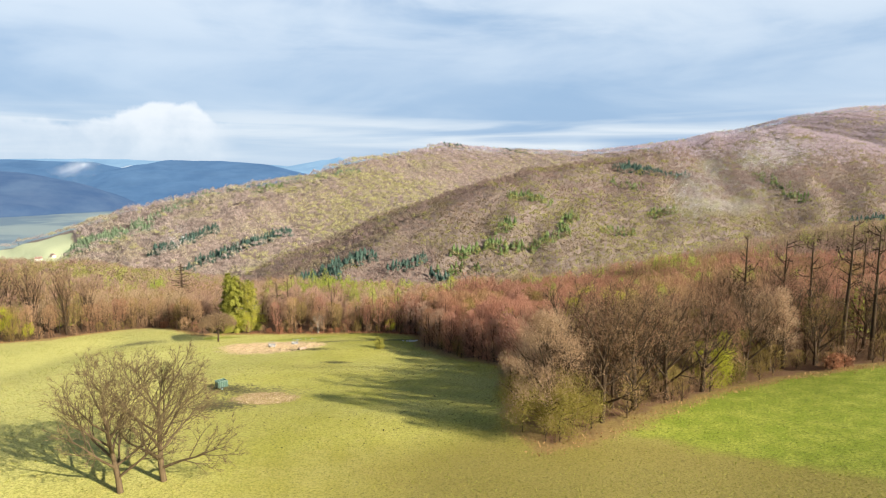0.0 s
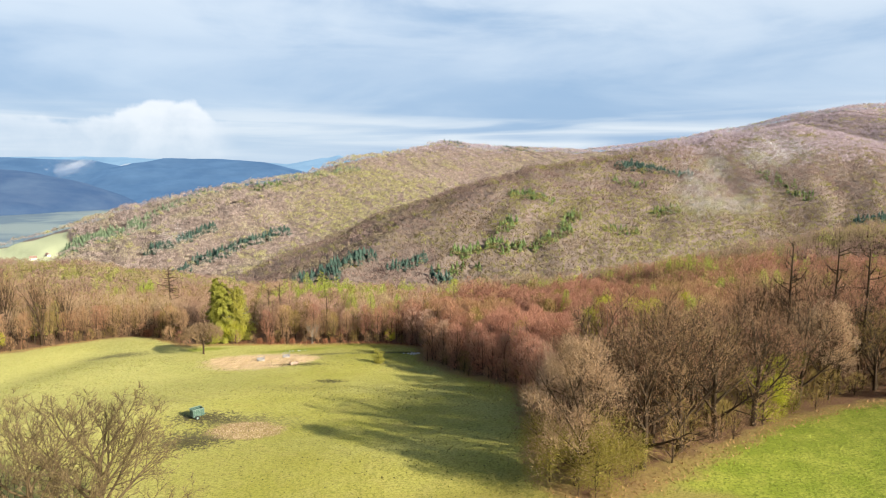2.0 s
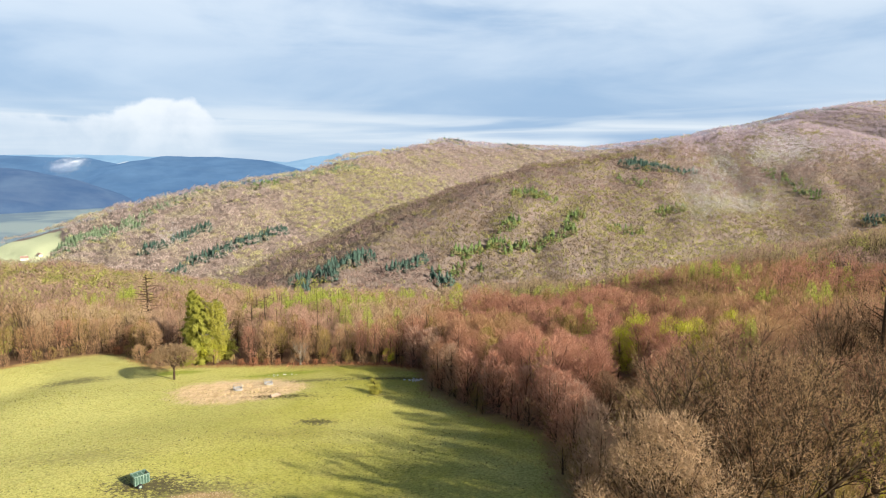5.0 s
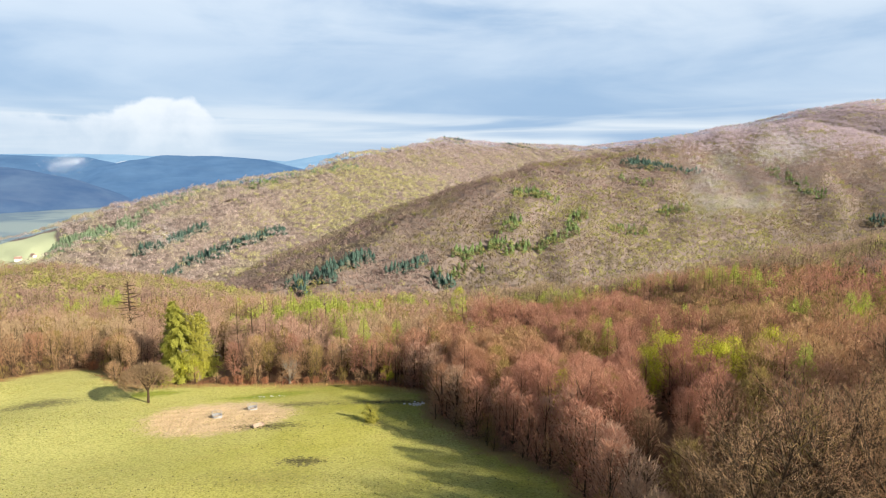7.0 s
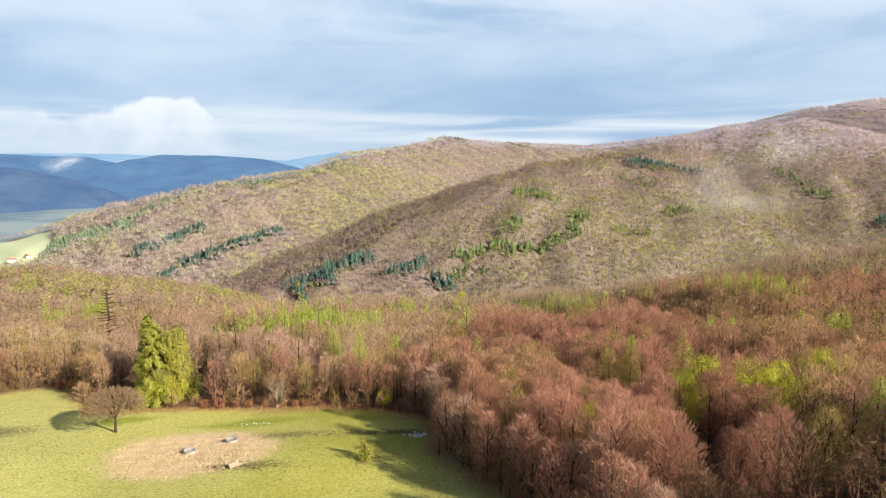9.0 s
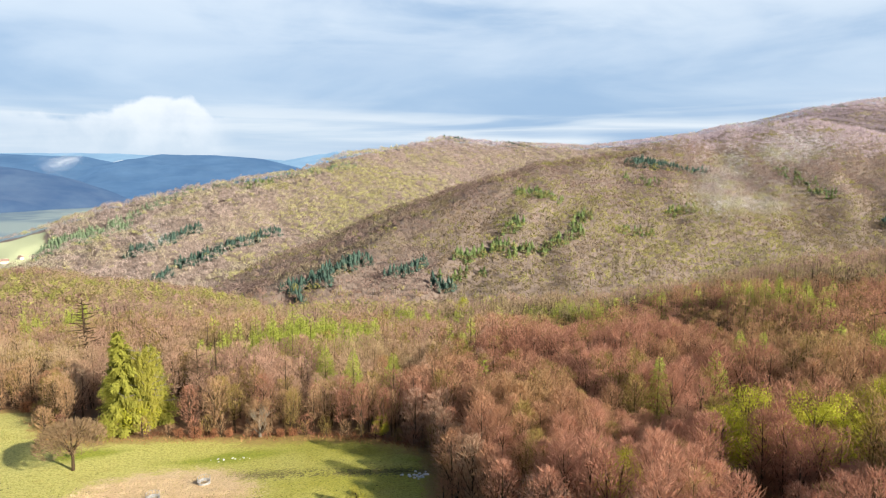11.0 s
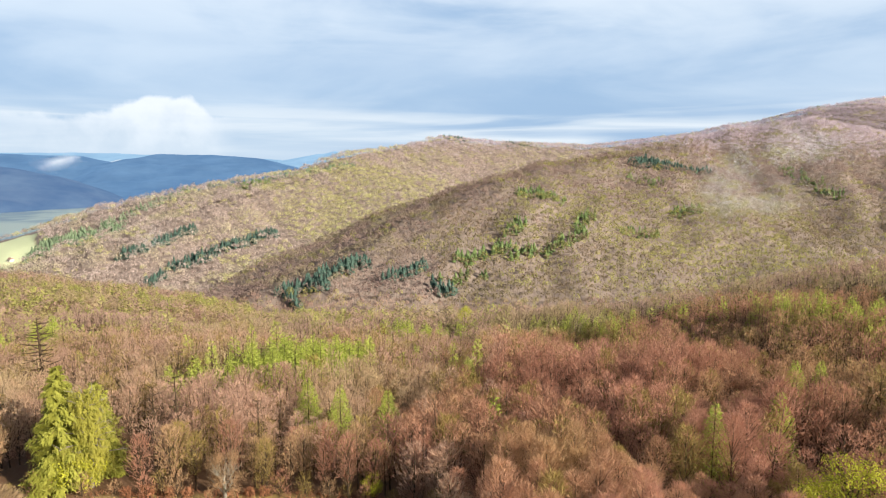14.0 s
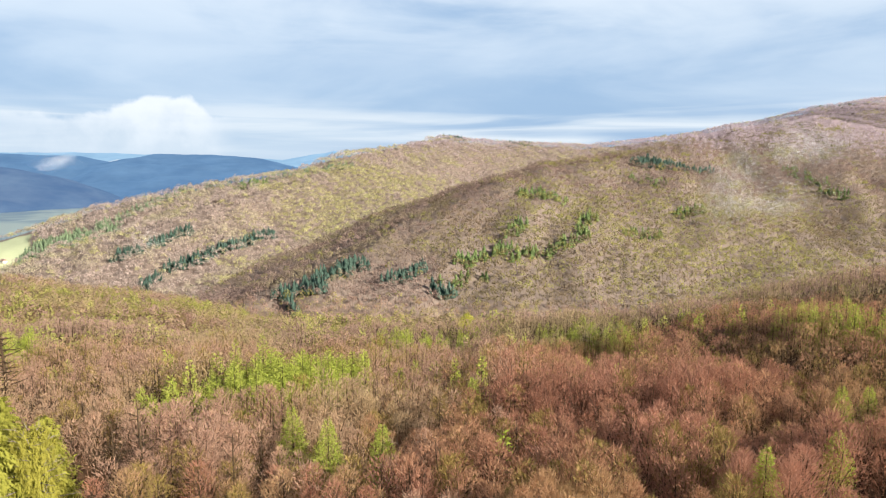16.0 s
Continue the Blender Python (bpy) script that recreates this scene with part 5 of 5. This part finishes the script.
def cattle_trailer(x, y, turn):
    t = thing("cattle_trailer", x, y, turn, "open green slatted farm trailer standing on muddy grass", "trailer", size=0.8)
    part("floor_panel", box((1.9, 1.5, 0.10), (0, 0, 0.55)), PAINT, t)
    for sy in (-0.76, 0.76):
        side = part("side_panel", box((1.9, 0.05, 1.15), (0, sy, 1.15)), PAINT, t, "teal green side panel")
        for k in range(6):
            part("rib", box((0.07, 0.05, 1.2), (-0.9 + k * 0.36, sy * 1.065, 1.15)), PAINT_PALE, side, "faded green rib")
    for sx in (-0.97, 0.97):
        end = part("end_panel", box((0.05, 1.46, 1.15), (sx, 0, 1.15)), PAINT, t)
        for k in range(3):
            part("rib", box((0.05, 0.07, 1.2), (sx * 1.04, -0.5 + 0.5 * k, 1.15)), PAINT_PALE, end)
    for sy in (-0.76, 0.76):
        part("top_rail", box((2.06, 0.08, 0.08), (0, sy, 1.78)), PAINT_PALE, t, "faded pale green top rail")
    for k in range(4):
        part("cross_bar", rod(0.03, 1.52, (-0.85 + 0.56 * k, 0, 1.80), (90, 0, 0)), PAINT_PALE, t)
    for sy in (-0.92, 0.92):
        tyre = part("wheel", rod(0.36, 0.20, (-0.35, sy, 0.36), (90, 0, 0), 20), RUBBER, t, "black rubber wheel")
        part("rim", rod(0.17, 0.22, (-0.35, sy, 0.36), (90, 0, 0), 14), PAINT_PALE, tyre)
    part("axle", rod(0.05, 1.8, (-0.35, 0, 0.36), (90, 0, 0)), RUBBER, t)
    part("drawbar", box((0.7, 0.10, 0.10), (1.3, 0, 0.45)), PAINT, t)
    part("prop_stand", rod(0.04, 0.5, (1.5, 0, 0.24)), RUBBER, t)


cattle_trailer(-29.8, 94.8, 42)


def hay_feeder(x, y, turn):
    t = thing("hay_feeder", x, y, turn, "round galvanised hay feeder ring standing on trampled straw", "feeder", "hay feeders", 0.85)
    part("sheet_ring", band(0.95, 0.02, 0.52, 0.02), STEEL, t, "pale sheet-metal skirt")
    part("middle_hoop", hoop(0.95, 0.03, 0.54), STEEL, t)
    part("top_hoop", hoop(0.95, 0.03, 1.18), STEEL, t)
    for k in range(14):
        a = 2 * math.pi * k / 14
        part("bar", rod(0.025, 0.66, (0.95 * math.cos(a), 0.95 * math.sin(a), 0.86), sides=6), STEEL, t)
    bag, r = Bag(), np.random.RandomState(5)
    n = 260
    a, q = r.uniform(0, 6.28, n), 0.85 * np.sqrt(r.uniform(0, 1, n))
    blades(bag, r, np.stack([q * np.cos(a), q * np.sin(a), 0.02 + 0.35 * r.uniform(size=n) * (1 - q)], 1), r.normal(size=(n, 3)) + (0, 0, 0.4), r.uniform(0.15, 0.35, n), np.full(n, 0.04), 0)
    hay = new("hay", make_mesh("hay", *bag.arrays(), [STRAW]))
    hay.parent = t
    tagged(hay, "dry straw-coloured hay")


STRAW = foliage("dry_straw", rgb(0.44, 0.32, 0.19), rgb(0.72, 0.56, 0.36))
hay_feeder(-32.3, 141.2, 10)
hay_feeder(-28.1, 147.2, 50)

trough = thing("feed_trough", -24.0, 134.4, 38, "low pale wooden feed trough on churned mud", "trough")
for sy in (-0.32, 0.32):
    part("side_board", box((1.7, 0.06, 0.34), (0, sy, 0.32)), PLANK, trough)
for sx in (-0.82, 0.82):
    part("end_board", box((0.06, 0.58, 0.34), (sx, 0, 0.32)), PLANK, trough)
part("bottom_board", box((1.6, 0.58, 0.05), (0, 0, 0.17)), PLANK, trough)
for sx in (-0.7, 0.7):
    for sy in (-0.26, 0.26):
        part("leg", box((0.08, 0.08, 0.2), (sx, sy, 0.08)), PLANK, trough)


def stone_mesh(seed, size):
    bm = bmesh.new()
    bmesh.ops.create_icosphere(bm, subdivisions=2, radius=size)
    r = random.Random(seed)
    k = Vector((r.uniform(0, 9), r.uniform(0, 9), r.uniform(0, 9)))
    for v in bm.verts:
        v.co *= 1 + 0.35 * noise.noise(v.co * 1.3 / size + k)
        v.co.z *= 0.6
    me = bpy.data.meshes.new("stone")
    bm.to_mesh(me)
    bm.free()
    me.materials.append(WHITE)
    return me


STONES = [stone_mesh(i, 0.3) for i in range(4)]
r = random.Random(12)
for k in range(16):
    x, y = -28.2 + r.gauss(0, 1.5), 157.0 + r.gauss(0, 0.6)
    ob = new("pale_stone", STONES[k % 4])
    ob.matrix_world = pose(x, y, float(land(x, y)) + 0.04, 0, 0, r.uniform(0, 360)) @ Matrix.Diagonal((*[r.uniform(0.2, 0.5)] * 3, 1))
    tagged(ob, "pale white stone lying in the green grass", "stone", "stones in the grass")
for k in range(20):
    x, y = 0.6 + r.gauss(0, 0.9), 147.0 + r.gauss(0, 0.6)
    ob = new("heap_stone", STONES[k % 4])
    ob.matrix_world = pose(x, y, float(land(x, y)) + 0.05, 0, 0, r.uniform(0, 360)) @ Matrix.Diagonal((*[r.uniform(0.35, 0.8)] * 3, 1))
    tagged(ob, "grey-white stone of a heap beside the wood", "stone", "stone heap")


# ---------------------------------------------------------------- houses by the far meadow
def house(x, y, turn, w, d, h, label):
    t = thing("house", x, y, turn, label, "house", "houses by the far meadow")
    part("wall", box((w, d, h), (0, 0, h / 2 - 0.3), 0.02), PLASTER, t, "white plastered wall")
    bm = bmesh.new()
    o, top = 0.5, h + d * 0.42
    pts = [(-w / 2 - o, -d / 2 - o, h - 0.5), (w / 2 + o, -d / 2 - o, h - 0.5), (w / 2 + o, d / 2 + o, h - 0.5), (-w / 2 - o, d / 2 + o, h - 0.5), (-w / 2 - o, 0, top), (w / 2 + o, 0, top)]
    vs = [bm.verts.new(p) for p in pts]
    for f in ((0, 1, 5, 4), (2, 3, 4, 5), (1, 2, 5), (3, 0, 4), (3, 2, 1, 0)):
        bm.faces.new([vs[i] for i in f])
    roof = part("roof", bm, TILES, t, "brown tiled gable roof")
    part("chimney", box((0.7, 0.7, 1.6), (w * 0.2, d * 0.1, top - 0.3), 0.02), PLASTER, roof)
    for k in range(3):
        win = part("window", box((1.1, 0.1, 1.2), (-w * 0.3 + k * w * 0.3, -d / 2 - 0.03, h * 0.5), 0.01), PLASTER, t)
        part("pane", box((0.9, 0.04, 1.0), (-w * 0.3 + k * w * 0.3, -d / 2 - 0.10, h * 0.5), 0), GLASS_DARK, win)


house(-524, 886, 20, 8, 6, 3.6, "small white house with brown gable roof at the meadow")
house(-508, 893, -30, 6, 5, 3, "low pale barn with brown gable roof near trees")


# ---------------------------------------------------------------- ground cover
def cover(name, x, y, tall, wide, mat, label, seed):
    rs, bag = np.random.RandomState(seed), Bag()
    n = len(x)
    base = np.stack([x, y, land(x, y) - 0.03], 1)
    blades(bag, rs, base, np.stack([rs.normal(size=n) * 0.6, rs.normal(size=n) * 0.6, np.ones(n)], 1), tall * rs.uniform(0.5, 1.4, n), wide * rs.uniform(0.6, 1.4, n), 0)
    v, t, m = bag.arrays()
    tagged(new(name, make_mesh(name, v, t, m, [mat], np.repeat(0.5 + 0.4 * swell(x, y, 3, seed), 3))), label, "grass", kind="stuff")


GRASS = foliage("meadow_grass", rgb(0.20, 0.205, 0.035), rgb(0.40, 0.37, 0.08))
GRASS_LUSH = foliage("lush_grass", rgb(0.21, 0.27, 0.035), rgb(0.40, 0.44, 0.07))
rs = np.random.RandomState(91)
n = 90000
x, y = rs.uniform(-95, 75, n), 48 + 125 * rs.uniform(0, 1, n) ** 1.4
ok = (edge_distance(MEADOW, x, y) < -0.3) & (np.abs(x) < 0.8 * y + 4)
lush = np.minimum((x - 24.4) * 0.61 + (y - 64) * 0.79 - 2.5, x - 21) > rs.normal(size=n) * 2
cover("meadow_grass", x[ok & ~lush], y[ok & ~lush], 0.15, 0.13, GRASS, "short yellow-green meadow grass tufts", 92)
cover("lush_grass", x[ok & lush], y[ok & lush], 0.15, 0.13, GRASS_LUSH, "bright green grass tufts of the upper field", 93)
n = 15000
a, q = rs.uniform(0, 6.28, n), np.sqrt(rs.uniform(0, 1.1, n)) * rs.uniform(0.85, 1.1, n)
big = np.arange(n) < 13600
x, y = np.where(big, -32.2 + 11.2 * q * np.cos(a), -21.5 + 4.6 * q * np.cos(a)), np.where(big, 142.5 + 10.6 * q * np.sin(a), 89.5 + 3.8 * q * np.sin(a))
cover("strewn_straw", x, y, 0.20, 0.10, STRAW, "strewn dry straw trodden around the feeders", 94)
# dark clods and trampled mud; the last two spots follow the painted shadow line
n = 2600
spots = np.array(((-14.8, 119.8, 1.8, 1.0), (-29.0, 95.0, 3.0, 1.6), (-28.0, 84.0, 2.6, 1.6), (-24.0, 134.6, 4.5, 1.2), (-70.0, 156.0, 4.5, 1.6), (-4.0, 148.6, 7.0, 0.7), (-21.0, 149.5, 5.0, 0.9)))
pick = rs.randint(0, len(spots), n)
x, y = spots[pick, 0] + rs.normal(size=n) * 0.6 * spots[pick, 2], spots[pick, 1] + rs.normal(size=n) * 0.6 * spots[pick, 3]
loose = 5200
x, y = np.concatenate([x, rs.uniform(-75, 14, loose)]), np.concatenate([y, 66 + 88 * rs.uniform(0, 1, loose)])
ok = edge_distance(MEADOW, x, y) < -2
cover("mud_clods", x[ok], y[ok], 0.12, 0.26, foliage("dark_mud", rgb(0.045, 0.04, 0.018), rgb(0.12, 0.11, 0.045)), "dark churned clods and tufts dotting the meadow", 97)
# red-brown bracken at the foot of the far wood edge
x, y = spread_points(-44, 6, 158, 176, 0.5, 98)
e = edge_distance(MEADOW, x, y)
ok = (e > -0.4 + rs.normal(size=len(x)) * 0.4) & (e < 3.2) & (swell(x, y, 16, 99) > -0.5)
cover("dry_bracken", x[ok], y[ok], 0.8, 0.16, RED, "red-brown dry bracken at the foot of the wood edge", 100)
# dry grass and fallen leaves along the wood's edge
x, y = spread_points(-112, 110, 60, 184, 0.55, 95)
e = edge_distance(MEADOW, x, y)
ok = (e > -1.8 + rs.normal(size=len(x)) * 0.5) & (e < 0.8)
cover("dry_edge_grass", x[ok], y[ok], 0.3, 0.18, foliage("dry_edge_grass", rgb(0.24, 0.12, 0.05), rgb(0.52, 0.32, 0.14)), "dry straw-brown grass fringe along the wood edge", 96)


# ---------------------------------------------------------------- wisps of mist
def wisp(lobes, count, size, seed):
    """Fine droplets hanging over the trees."""
    rs, bag = np.random.RandomState(seed), Bag()
    for x, y, z, rx, ry, rz, share in lobes:
        n = int(count * share)
        p = rs.normal(size=(n, 3)) * 0.55
        p += 0.35 * np.sin(p[:, [1, 2, 0]] * 3.1 + seed) + 0.18 * np.sin(p[:, [2, 0, 1]] * 7.3)
        leaves(bag, rs, p * (rx, ry, rz) + (x, y, z), rs.normal(size=(n, 3)), np.full(n, size), 0)
    v, t, m = bag.arrays()
    tagged(new("mist_wisp", make_mesh("mist_wisp", v, t, m, [MIST])), "thin white wisp of mist hanging over the forest", "mist", kind="stuff")


MIST = plain("white_mist_droplets", rgb(0.85, 0.86, 0.88), rgb(0.90, 0.91, 0.92), 1.0)
wisp([(390, 829, -2, 24, 15, 34, 0.36), (440, 826, -18, 38, 15, 12, 0.26), (443, 880, 32, 20, 12, 26, 0.2), (480, 860, 0, 60, 20, 24, 0.18)], 34000, 0.215, 3)
wisp([(589, 962, 62, 42, 20, 26, 0.6), (545, 955, 48, 24, 14, 16, 0.2), (640, 980, 66, 70, 24, 22, 0.2)], 34000, 0.20, 4)
wisp([(-328, 880, -74, 14, 8, 24, 1.0)], 5000, 0.20, 5)
wisp([(-1326, 2500, 30, 46, 30, 24, 0.6), (-1285, 2500, 46, 40, 20, 14, 0.4)], 9000, 0.40, 6)
